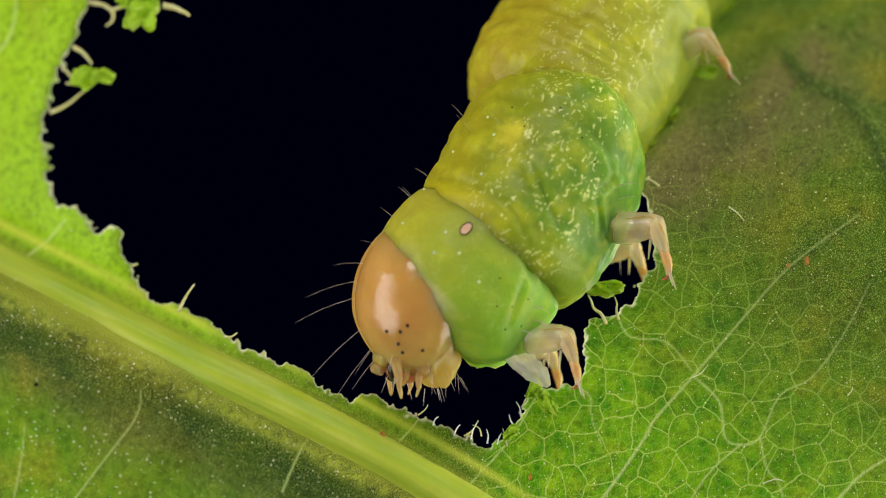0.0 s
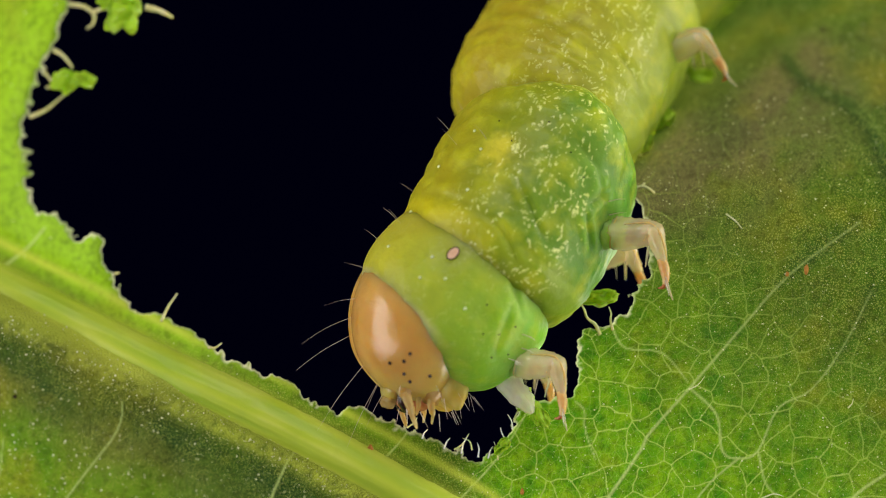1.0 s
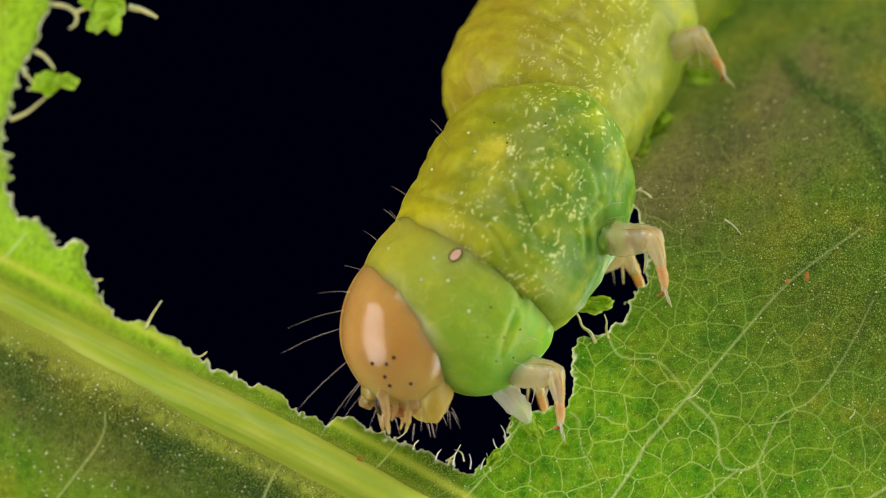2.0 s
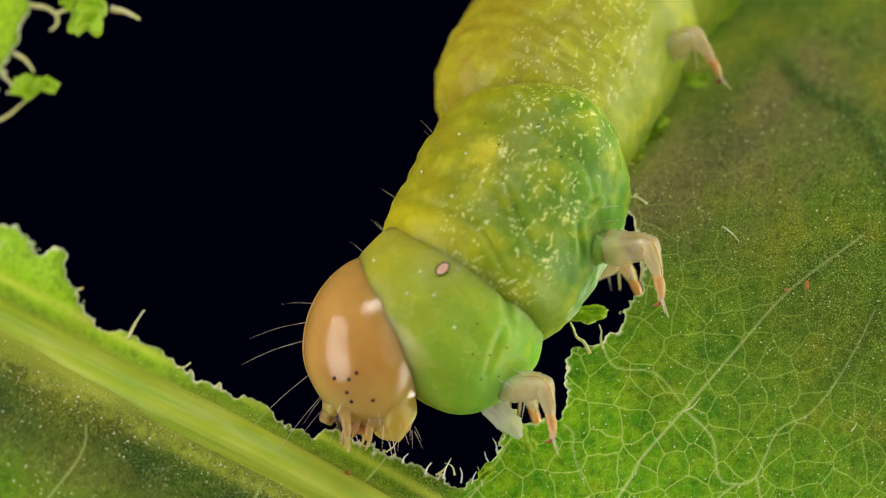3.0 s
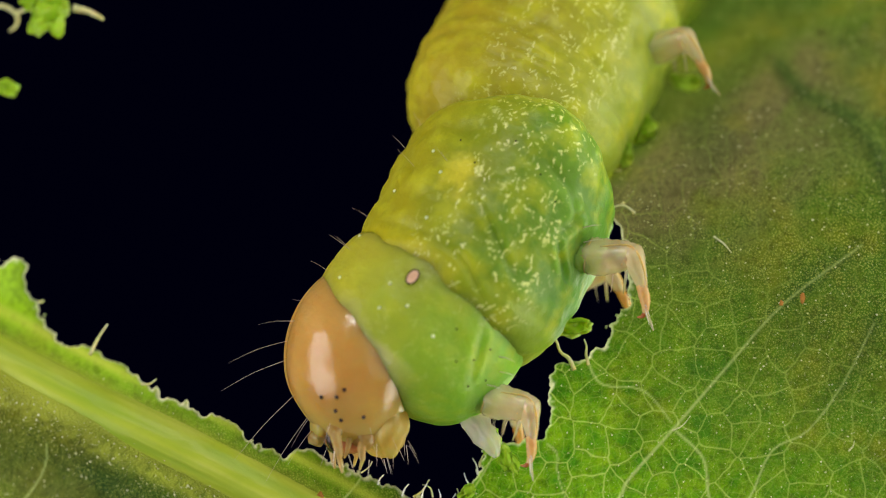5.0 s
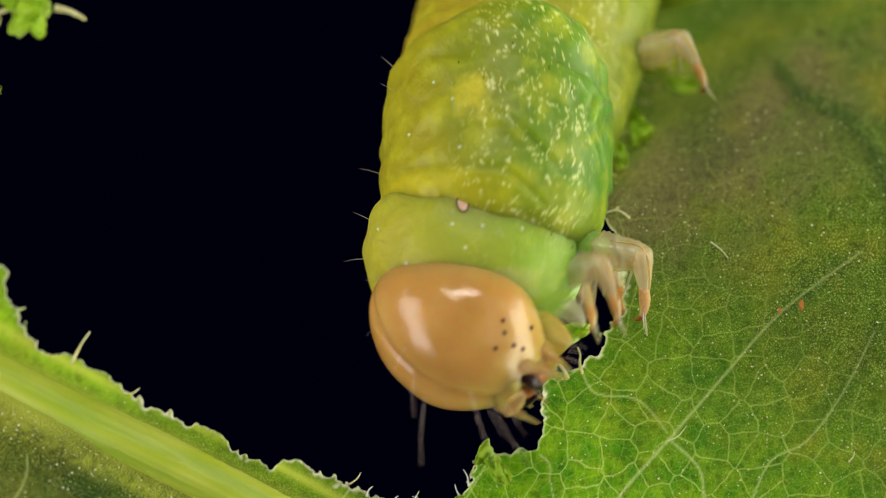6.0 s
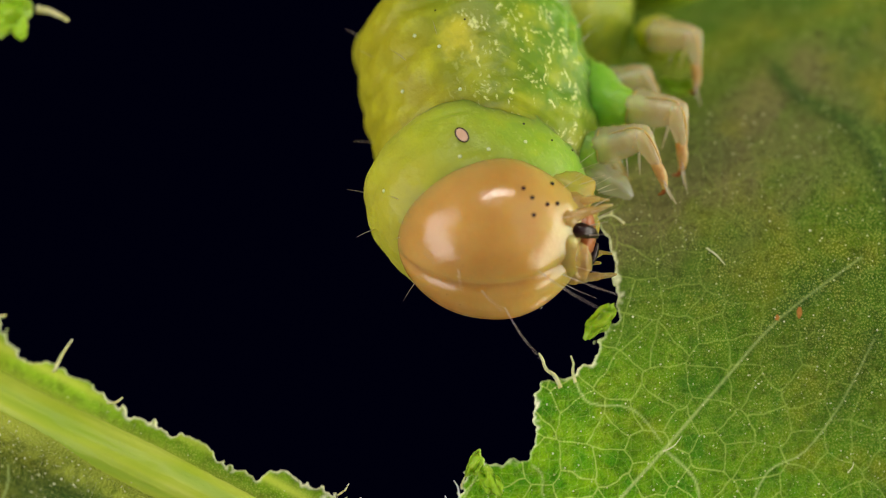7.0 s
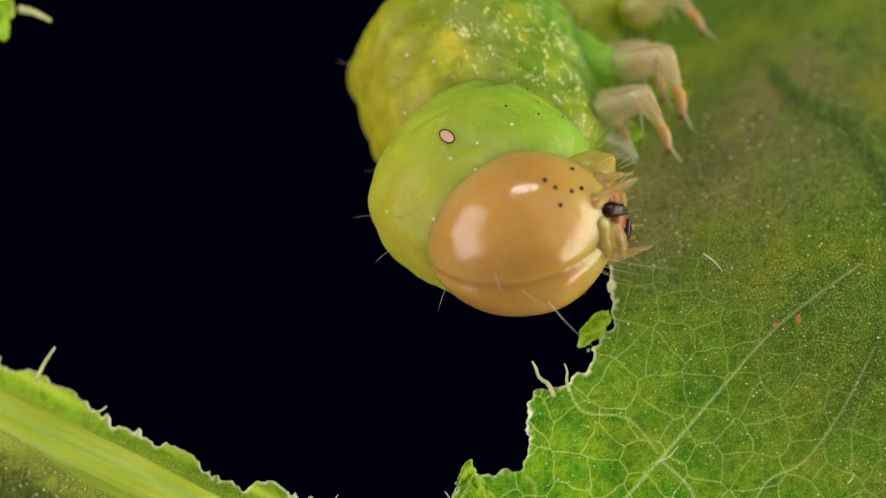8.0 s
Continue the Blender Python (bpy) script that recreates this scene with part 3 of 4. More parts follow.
midrib()
for line, thick in (([(-5.90, -1.39), (-5.78, -1.14), (-5.67, -0.96), (-5.54, -0.78)], 0.045), ([(-4.86, -1.95), (-4.70, -1.95), (-4.56, -1.85)], 0.04), ([(-6.95, -0.36), (-6.85, -0.33)], 0.04),
                    ([(-8.05, 5.61), (-7.70, 5.54), (-7.50, 5.36), (-7.53, 5.16), (-7.65, 5.06)], 0.07), ([(-7.55, 5.41), (-7.24, 5.49), (-6.90, 5.41)], 0.06),
                    ([(-6.30, 5.49), (-5.99, 5.41), (-5.70, 5.26)], 0.11), ([(-8.40, 4.59), (-8.18, 4.46), (-7.97, 4.19)], 0.07), ([(-8.65, 4.16), (-8.47, 3.94), (-8.28, 3.74)], 0.05),
                    ([(-8.93, 3.11), (-8.57, 3.26), (-8.15, 3.59)], 0.065), ([(-8.55, 3.76), (-8.32, 3.76), (-8.05, 3.89)], 0.04),
                    ([(0.47, -4.14), (0.65, -4.01), (0.78, -3.79)], 0.03), ([(0.85, -4.14), (0.80, -3.96), (0.65, -3.89)], 0.025), ([(1.41, -4.36), (1.39, -4.17), (1.32, -3.96)], 0.025),
                    ([(-0.55, -3.67), (-0.40, -3.56), (-0.33, -3.44)], 0.02), ([(1.76, -3.51), (1.82, -3.34), (1.90, -3.21)], 0.03),
                    ([(5.36, 3.66), (5.08, 3.74), (4.76, 3.73), (4.53, 3.51)], 0.05), ([(4.58, 2.24), (4.38, 2.24), (4.33, 2.04), (4.45, 1.86)], 0.035),
                    ([(5.15, 3.14), (4.85, 3.11), (4.67, 2.94), (4.70, 2.66)], 0.045), ([(4.80, 1.39), (4.58, 1.54), (4.33, 1.49), (4.10, 1.31)], 0.045), ([(5.70, 4.04), (5.35, 3.99), (5.08, 4.11), (4.90, 3.99)], 0.045),
                    ([(4.60, 1.61), (4.42, 1.45), (4.25, 1.36)], 0.035), ([(5.60, 4.76), (5.47, 4.96), (5.45, 5.29)], 0.06),
                    ([(3.60, -1.66), (3.50, -1.44), (3.33, -1.31), (3.27, -1.14), (3.20, -1.01)], 0.06), ([(3.88, -1.56), (3.83, -1.36), (3.84, -1.21), (3.79, -1.06)], 0.045)):
    fibre(line, thick)
for line in ([(0.25, -4.12), (0.30, -3.98), (0.38, -3.88)], [(0.62, -4.22), (0.66, -4.02), (0.74, -3.86)], [(0.98, -4.30), (1.00, -4.12), (0.96, -3.98)], [(1.20, -4.32), (1.24, -4.16), (1.30, -4.06)],
             [(1.72, -3.70), (1.70, -3.52), (1.62, -3.38)], [(-0.22, -3.90), (-0.18, -3.78), (-0.10, -3.70)], [(1.58, -3.92), (1.50, -3.80), (1.46, -3.66)]):
    fibre(line, 0.026, "fibre", 0.02, CLEAR_FIBRE)
fibre([(6.33, 0.94), (6.53, 0.79), (6.67, 0.62)], 0.025, "fibre", 0.05, DUST)
fibre([(7.08, -5.19), (7.35, -5.09), (7.55, -5.14)], 0.02, "fibre", 0.05, DUST)
fibre([(5.51, -2.84), (5.70, -2.74), (5.85, -2.55)], 0.02, "fibre", 0.05, DUST)
fibre([(8.95, -3.24), (9.03, -3.14), (9.05, -3.04)], 0.02, "fibre", 0.05, DUST)
for u, v, ru, rv, turn, seed in ((-6.65, 5.24, 0.36, 0.40, 30, 1.0), (-7.92, 3.80, 0.27, 0.26, 0, 2.0), (-7.50, 3.83, 0.27, 0.15, 5, 3.0), (-7.03, 5.49, 0.2, 0.15, 0, 4.0),
                                 (2.01, -3.09, 0.13, 0.26, 25, 5.0), (2.30, -3.39, 0.16, 0.30, -30, 6.0), (4.72, 3.36, 0.26, 0.18, 40, 7.0), (4.95, 2.95, 0.2, 0.32, 10, 8.0),
                                 (5.78, 3.91, 0.28, 0.16, 15, 9.0), (4.60, 2.51, 0.12, 0.3, 0, 10.0), (1.51, -4.05, 0.2, 0.12, -40, 11.0)):
    scrap(u, v, (ru, rv), turn, seed, LEAF_THING)

def loose_bits():
    """Pale dust grains and hairs lying all over the leaf, and a few rust specks."""
    rng = np.random.RandomState(8)
    verts, faces = [], []
    border = rounded(EATEN, 4, True)
    u, v = rng.uniform(-9.8, 9.8, 10000), rng.uniform(-5.6, 5.6, 10000)
    good = ~inside(u, v, border) & (to_line(u, v, border, True)[0] > 0.12)
    u, v = u[good], v[good]
    w, _, s = leaf_height(u, v)
    # more of it caught in the down along the midrib's lower side
    near = np.abs(s + 0.75) < 0.3
    u, v, w, s = (np.concatenate([f, np.repeat(f[near], 2) + g]) for f, g in ((u, rng.normal(0, 0.12, 2 * near.sum())), (v, rng.normal(0, 0.10, 2 * near.sum())), (w, 0), (s, 0)))
    w, _, s = leaf_height(u, v)
    for a, b, c, d in zip(u, v, w, s):
        if d > 0.2 and a < 0.5 and rng.rand() < 0.8:
            continue
        size = (0.005 + 0.014 * rng.rand() ** 5) * (1.25 if d < 0 else 1.0)
        q = at(a, b, c + 0.03 + size)
        n = len(verts)
        for x, y, z in ((1, 0, 0), (-1, 0, 0), (0, 1, 0), (0, -1, 0), (0, 0, 1), (0, 0, -1)):
            verts.append(q + Vector((x * rng.uniform(0.6, 1.6), y, z * rng.uniform(0.6, 1.6))) * size * MM)
        faces += [(n + i, n + j, n + k) for i, j, k in ((0, 2, 4), (2, 1, 4), (1, 3, 4), (3, 0, 4), (2, 0, 5), (1, 2, 5), (3, 1, 5), (0, 3, 5))]
    me = bpy.data.meshes.new("dust")
    me.from_pydata(verts, [], faces)
    me.materials.append(DUST)
    tagged(new("dust", me), "fine pale dust grains lying on the leaf", "dust", "", "stuff")
    for a, b, long in ((-1.35, -4.17, 0.25), (-4.45, -2.91, 0.06), (-5.67, -2.34, 0.06), (-2.58, -3.90, 0.05), (-1.99, -4.42, 0.06), (8.05, -0.26, 0.12), (7.64, -0.36, 0.05), (1.93, -5.05, 0.07)):
        q = on_leaf([(a, b)], 0.02)[0]
        bm = lump((0, 0, 0), (0.03 + 0.15 * long, 0.02, 0.03 + 0.5 * long), 10, 12, 0.6, a)
        ob = part("rust_speck", bm, SPOT, LEAF_THING)
        ob.location = q * MM + Vector((0, FOCUS * MM, 0))
    for a, b in ((-0.09, -5.11), (5.9, -5.6), (8.4, 4.9), (-9.0, -3.0)):
        ob = part("black_speck", lump((0, 0, 0), (0.045, 0.03, 0.045), 8, 12, 0.4, a), DARK, LEAF_THING)
        ob.location = leaf_place(a, b, 0.02) + Vector((0, FOCUS * MM, 0))


loose_bits()


# ---- the caterpillar ----
HOME = at(2.08, 1.76, 0.5)


def place(u, v, w, spin=0.0, tilt=0.0, roll=0.0):
    """A pose in the caterpillar's space: spin about the part's own long axis, tilt away from the lens, roll clockwise."""
    return Matrix.Translation(at(u, v, w - 0.45) - HOME) @ pose(0, 0, 0, 0, roll, 0) @ pose(0, 0, 0, tilt, 0, 0) @ pose(0, 0, 0, 0, 0, spin)


def segment(deep, wide, half, power, folds, rough, seed, creases=(), bow=0.0):
    """A body ring: a soft barrel along z (head end down), back at -x, with ring folds (place, depth, width, slant)
    and skin creases (x, z to x, z, depth, width in millimetres) on both flanks."""
    bm = bmesh.new()
    rings, sides = 140, 190
    rows = []
    for i in range(rings + 1):
        t = math.sin(math.pi * (i / rings - 0.5))
        row = []
        for k in range(sides):
            a = 2 * math.pi * k / sides
            r = max(1 - abs(t) ** power, 0.0) ** (1 / power)
            for where, depth, breadth, slant in folds:
                r *= 1 - depth * math.exp(-(((t - where - slant * math.cos(a) - 0.05 * math.sin(3 * a + seed)) / breadth) ** 2))
            p = Vector((-math.cos(a) * r * deep, -math.sin(a) * r * wide, -t * half + bow * max(-t, 0) * (math.sin(a) ** 2 - 0.5)))
            big = noise.noise(p * 0.9 + Vector((seed * 7, 0, 0)))
            mid = noise.noise(p * 2.3 + Vector((0, seed * 5, 0)))
            fine = noise.noise(p * 6.0 + Vector((0, 0, seed * 3)))
            push = 1 + rough * (0.7 * big + 0.4 * mid + 0.12 * fine)
            for x0, z0, x1, z1, depth, breadth in creases:
                ex, ez = x1 - x0, z1 - z0
                s = min(max(((p.x - x0) * ex + (p.z - z0) * ez) / (ex * ex + ez * ez), 0), 1)
                gap = math.hypot(p.x - x0 - s * ex, p.z - z0 - s * ez)
                push -= depth * math.sin(math.pi * min(max(s, 0.0), 1.0)) ** 0.8 * (math.exp(-((gap / breadth) ** 2)) - 0.7 * math.exp(-(((gap - 2.6 * breadth) / (2.0 * breadth)) ** 2)))
            row.append(bm.verts.new(p * push * MM))
        rows.append(row)
    for a, b in zip(rows, rows[1:]):
        for k in range(sides):
            bm.faces.new((a[k], a[(k + 1) % sides], b[(k + 1) % sides], b[k]))
    bmesh.ops.remove_doubles(bm, verts=bm.verts, dist=1e-7)
    bmesh.ops.recalc_face_normals(bm, faces=bm.faces)
    return bm


def skin_point(ob, way):
    """The point of a part's surface in a direction from its middle, in millimetres, and the normal there."""
    d = Vector(way).normalized()
    best = max(ob.data.vertices, key=lambda v: v.co.normalized().dot(d))
    return best.co / MM, best.normal.copy()


def side_point(ob, x, z, s):
    """The point of a part's flank (s: which side) over x, z, in millimetres."""
    best = min((v for v in ob.data.vertices if v.co.y * s > 0), key=lambda v: (v.co.x / MM - x) ** 2 + (v.co.z / MM - z) ** 2)
    return best.co / MM


def bristle(parent, foot, way, length, bend=0.25, thick=0.0055):
    f, d = Vector(foot), Vector(way).normalized()
    droop = Vector((0, 0, -1)) * bend * length
    return part("bristle", tube([f, f + d * length * 0.5 + droop * 0.25, f + d * length + droop], [thick, thick * 0.7, thick * 0.2], 5), HAIR, parent)


def wart(parent, way, size=0.05):
    p, n = skin_point(parent, way)
    return part("wart", lump(p, (size, size, size), 8, 10), WART, parent)


def head(parent):
    bm = bmesh.new()
    bmesh.ops.create_uvsphere(bm, u_segments=96, v_segments=72, radius=1.0)
    for v in bm.verts:
        x, y, z = v.co
        taper = 1 - 0.24 * max(-z, 0) ** 2 - 0.05 * max(z, 0) ** 2
        front = max(-x, 0.0)
        groove = 0.065 * math.exp(-(y / 0.075) ** 2) * min(front * 2.2, 1) * (1 if z > -0.75 else 0)
        lobe = 1 + 0.05 * math.exp(-((abs(y) - 0.5) / 0.35) ** 2) * front
        k = (1 - groove) * lobe * (1 + 0.012 * noise.noise(v.co * 2.5))
        v.co = Vector((x * 1.34 * taper * k, y * 1.58 * taper * k, z * (1.76 if z > 0 else 1.64) * (1 - 0.5 * groove))) * MM
    top = part("head", bm, HEAD, parent, "glossy amber-brown head capsule with black eyelets")
    for s in (-1, 1):
        for x, z in ((-0.76, -0.60), (-0.34, -0.52), (-0.48, -0.65), (-0.48, -0.90), (-0.33, -1.04), (0.05, -1.00)):
            p = side_point(top, x, z, s)
            part("eyelet", lump(p, (0.043, 0.043, 0.043), 8, 12), DARK, top)
        part("antenna_base", lump((-0.45, s * 0.72, -1.24), (0.17, 0.15, 0.15), 12, 16, 0.2, s), MOUTH, top)
        part("antenna", tube([(-0.46, s * 0.74, -1.28), (-0.41, s * 0.80, -1.52), (-0.38, s * 0.82, -1.70), (-0.37, s * 0.83, -1.76)], [0.12, 0.09, 0.075, 0.03], 14, 0.2), MOUTH, top)
        part("antenna_tip", tube([(-0.39, s * 0.82, -1.72), (-0.35, s * 0.85, -1.90), (-0.33, s * 0.86, -2.02)], [0.06, 0.05, 0.02], 8), MOUTH, top)
        part("mandible", tube([(-0.46, s * 0.46, -1.20), (-0.46, s * 0.42, -1.42), (-0.38, s * 0.26, -1.60), (-0.30, s * 0.08, -1.70)], [0.12, 0.15, 0.12, 0.04], 16, 0.2), DARK, top)
        part("maxilla", lump((0.12, s * 0.52, -1.36), (0.22, 0.24, 0.26), 14, 20, 0.3, s + 3), MOUTH, top)
        part("palp", tube([(-0.16, s * 0.60, -1.34), (-0.20, s * 0.64, -1.58), (-0.27, s * 0.60, -1.76)], [0.07, 0.05, 0.02], 12, 0.15), MOUTH, top)
        part("palp", tube([(0.10, s * 0.60, -1.40), (0.06, s * 0.68, -1.64), (0.08, s * 0.66, -1.80)], [0.10, 0.08, 0.05], 12, 0.15), MOUTH, top)
        part("palp_tip", tube([(0.08, s * 0.66, -1.78), (0.02, s * 0.66, -1.98)], [0.045, 0.02], 8), MOUTH, top)
    part("lower_lip", lump((0.62, -0.40, -1.20), (0.36, 0.42, 0.60), 22, 30, 0.18, 12), BULB, top)
    part("lower_lip", lump((0.50, 0.30, -1.26), (0.42, 0.44, 0.50), 22, 30, 0.28, 5), BULB, top)
    part("upper_lip", lump((-0.74, 0.1, -1.40), (0.17, 0.42, 0.18), 14, 20, 0.3, 2), MOUTH, top)
    rng = random.Random(5)
    # brown lump standing in for the shade between the mouthparts
    part("mouth_cavity", lump((-0.16, -0.08, -1.50), (0.42, 0.46, 0.20), 14, 20, 0.2, 4), CLAW, top)
    part("face_plate", lump((-0.66, 0, -1.16), (0.22, 0.52, 0.26), 14, 20, 0.1, 9), HEAD, top)
    for k in range(10):
        x, y = rng.uniform(-0.7, 1.1), rng.uniform(-0.85, 0.7)
        bristle(top, (x, y, -1.45 - 0.2 * rng.random()), (rng.uniform(-0.3, 0.45) + 0.2 * x, -0.35, -1), rng.uniform(0.2, 0.45), 0.05, 0.006)
    for x, y, z, length in ((-0.9, -0.25, 0.55, 0.7), (-0.95, 0.1, 0.3, 1.3), (-0.9, 0.35, 0.0, 1.3), (-0.7, 0.4, -0.9, 0.6), (-0.5, -0.8, -1.0, 0.4),
                            (-0.8, -0.1, -0.4, 1.5), (-0.75, 0.2, -0.85, 1.3), (-0.65, 0.1, -1.05, 0.8), (0.2, -0.8, -1.1, 0.45), (0.5, -0.6, -1.1, 0.4)):
        p, n = skin_point(top, (x, y, z))
        bristle(top, p, n + Vector((0, 0, -0.3)), length, 0.15, 0.005 if length < 1.2 else 0.006)
    for x, y, z in ((-0.45, -0.5, -1.6), (-0.2, -0.75, -1.7), (0.2, -0.7, -1.8), (0.5, -0.5, -1.8), (0.8, -0.3, -1.6), (0.6, 0.3, -1.7)):
        bristle(top, (x, y, z), (rng.uniform(-0.4, 0.5), -0.3, -1), rng.uniform(0.25, 0.45), 0.05, 0.009)
    for ob in [top] + list(top.children):
        ob.data.transform(Matrix.Scale(1.05, 4, (0, 0, 1)))
    return top


def leg(parent, size, inward=(-1.0, 0.9), base_skin=None, stout=1.0, flap=False):
    """A jointed true leg: soft base running into the body, clear glassy joints, amber foot and claw."""
    top = new("leg")
    top.parent = parent
    q = lambda pts: [Vector(p) * size for p in pts]
    r = lambda rr: [k * size for k in rr]
    ix, iy = inward
    base = [(ix * k, iy * abs(k) * k, 0.05 * k) for k in (1.15, 1.0, 0.7, 0.42, 0.15, -0.05, -0.2)]
    part("leg_base", tube(q(base), r([0.3 * stout, 0.82 * stout, 0.80 * stout, 0.60 * stout, 0.42 * stout, 0.33 * stout, 0.27 * stout]), 28, 0.16), base_skin or SKIN_LEG, top)
    part("upper_joint", tube(q([(-0.02, 0, 0.02), (0.12, -0.02, 0.02), (0.34, -0.04, 0.02), (0.62, -0.07, 0.05), (0.88, -0.09, 0.10), (0.98, -0.10, 0.10)]),
                             r([0.24, 0.34, 0.34, 0.30, 0.25, 0.08]), 24, 0.12, 0.10), LEG, top)
    part("joint_ring", tube(q([(0.08 + 0.05 * math.cos(a), 0.33 * math.sin(a), 0.02 + 0.32 * math.cos(a)) for a in np.linspace(0, 2 * math.pi, 17)]), r([0.02] * 17), 6), FOOT, top)
    part("joint_ring", tube(q([(0.84 + 0.10 * math.cos(a), -0.09 + 0.22 * math.sin(a), 0.06 + 0.22 * math.cos(a)) for a in np.linspace(0, 2 * math.pi, 17)]), r([0.016] * 17), 6), FOOT, top)
    part("lower_joint", tube(q([(0.74, -0.10, 0.20), (0.92, -0.12, 0.10), (1.04, -0.12, -0.14), (1.14, -0.11, -0.40), (1.20, -0.10, -0.60)]), r([0.12, 0.24, 0.17, 0.12, 0.07]), 24, 0.12, 0.10), LEG, top)
    part("joint_edge", tube(q([(0.34, -0.30, 0.22), (0.84, -0.26, 0.28), (1.08, -0.28, 0.12), (1.21, -0.24, -0.18), (1.27, -0.19, -0.48)]), r([0.012, 0.022, 0.026, 0.024, 0.014]), 8, 0.3), FOOT, top)
    part("foot", tube(q([(1.14, -0.11, -0.46), (1.22, -0.10, -0.66), (1.26, -0.09, -0.86), (1.25, -0.08, -1.00)]), r([0.10, 0.115, 0.085, 0.05]), 14, 0.2), FOOT, top)
    part("claw", tube(q([(1.26, -0.08, -0.96), (1.21, -0.06, -1.06), (1.10, -0.04, -1.09)]), r([0.05, 0.045, 0.012]), 10), CLAW, top)
    part("foot_pad", tube(q([(1.27, -0.08, -0.98), (1.36, -0.08, -1.14), (1.44, -0.08, -1.32)]), r([0.04, 0.03, 0.015]), 8), LEG, top)
    part("spur", tube(q([(0.86, -0.14, -0.22), (0.84, -0.15, -0.45), (0.82, -0.15, -0.66)]), r([0.035, 0.028, 0.012]), 8), LEG, top)
    if flap:
        part("skin_flap", tube(q([(-0.45, 0.30, -0.25), (-0.05, 0.25, -0.55), (0.34, 0.18, -0.84), (0.56, 0.15, -1.08)]), r([0.16, 0.26, 0.20, 0.05]), 20, 0.3, 0.16), CLEAR, top)
    for x, z, dx in ((1.22, -0.75, 0.5), (1.26, -0.9, 0.35), (1.1, 0.0, 0.6), (0.6, -0.3, 0.0)):
        bristle(top, Vector((x, -0.15, z)) * size, (dx, -0.3, -0.9), 0.35 * size, 0.05, 0.012)
    return top


CATERPILLAR = tagged(new("caterpillar"), "plump yellow-green caterpillar with amber head, feeding at the leaf's edge", "caterpillar")
CATERPILLAR.location = HOME
HEAD_PART = head(CATERPILLAR)
COLLAR = part("front_ring", segment(2.06, 1.85, 1.60, 2.8, [(-0.55, 0.03, 0.14, 0.05)], 0.035, 1.0,
                                    [(0.9, 0.6, 1.45, -0.5, 0.026, 0.06), (0.4, 1.0, 1.3, 0.5, 0.02, 0.06), (-0.9, 1.05, -0.2, 0.75, 0.016, 0.05)]), SKIN_FRONT, CATERPILLAR, "smooth pale green first body ring")
SECOND = part("second_ring", segment(2.22, 2.15, 2.30, 4.2, [(-0.48, 0.024, 0.09, 0.06), (0.3, 0.02, 0.09, -0.12), (-0.12, 0.012, 0.05, 0.08), (0.55, 0.014, 0.05, -0.05)], 0.045, 2.0,
                                     [(-0.55, -0.05, 0.85, -1.1, 0.018, 0.05), (1.50, 0.92, 1.14, 0.05, 0.035, 0.05), (1.14, 0.08, 1.85, -0.60, 0.035, 0.05), (-0.5, -1.1, 0.6, -1.8, 0.018, 0.05), (0.9, 1.1, 1.7, 0.2, 0.018, 0.06),
                                      (0.2, 1.3, 1.3, 0.9, 0.015, 0.08)], 0.7), SKIN, CATERPILLAR, "pale-flecked green body ring")
THIRD = part("third_ring", segment(2.32, 2.15, 2.70, 4.2, [(-0.4, 0.03, 0.08, 0.06), (0.22, 0.02, 0.05, -0.1), (0.36, 0.018, 0.04, -0.06), (0.48, 0.02, 0.04, 0.0), (0.60, 0.018, 0.04, 0.04)], 0.05, 3.0,
                                   [(0.3, -0.6, 1.6, -1.0, 0.018, 0.08), (1.2, 0.9, 1.5, -0.3, 0.02, 0.1)]), SKIN_REAR, CATERPILLAR, "yellowish body ring")
REAR = part("rear_ring", segment(2.25, 2.2, 2.5, 3.0, [(0.0, 0.04, 0.12, 0.05)], 0.04, 4.0), SKIN_REAR, CATERPILLAR, "yellowish body ring")
LAST = part("rear_ring", segment(2.3, 2.2, 2.6, 3.0, [(0.0, 0.04, 0.12, 0.05)], 0.04, 5.0), SKIN_REAR, CATERPILLAR, "yellowish body ring")
LEG_A, LEG_B = leg(CATERPILLAR, 1.0, (-1.25, 1.0), None, 0.9), leg(CATERPILLAR, 0.95, (-1.25, 1.0), None, 0.9, True)
LEG_C = leg(CATERPILLAR, 0.9, (-0.35, 2.4), SKIN_REAR, 0.55)
FAR_A, FAR_B = leg(CATERPILLAR, 0.85, (-0.9, 0.2), None, 0.55), leg(CATERPILLAR, 0.85, (-0.9, 0.2), None, 0.55)


def pore(parent, way):
    p, n = skin_point(parent, way)
    turn = n.to_track_quat("Z", "Y").to_matrix()
    bm = bmesh.new()
    bmesh.ops.create_circle(bm, cap_ends=True, segments=28, radius=1.0)
    for v in bm.verts:
        v.co = p * MM + turn @ (Vector((v.co.x * 0.10, v.co.y * 0.15, 0.03)) * MM)
    part("pore", bm, PORE, parent, "flesh-coloured oval breathing pore")
    ring = []
    for k in range(25):
        a = 2 * math.pi * k / 24
        ring.append(p + turn @ Vector((math.cos(a) * 0.105, math.sin(a) * 0.155, 0.03)))
    part("pore_ring", tube(ring, [0.014] * 25, 6), DARK, parent)


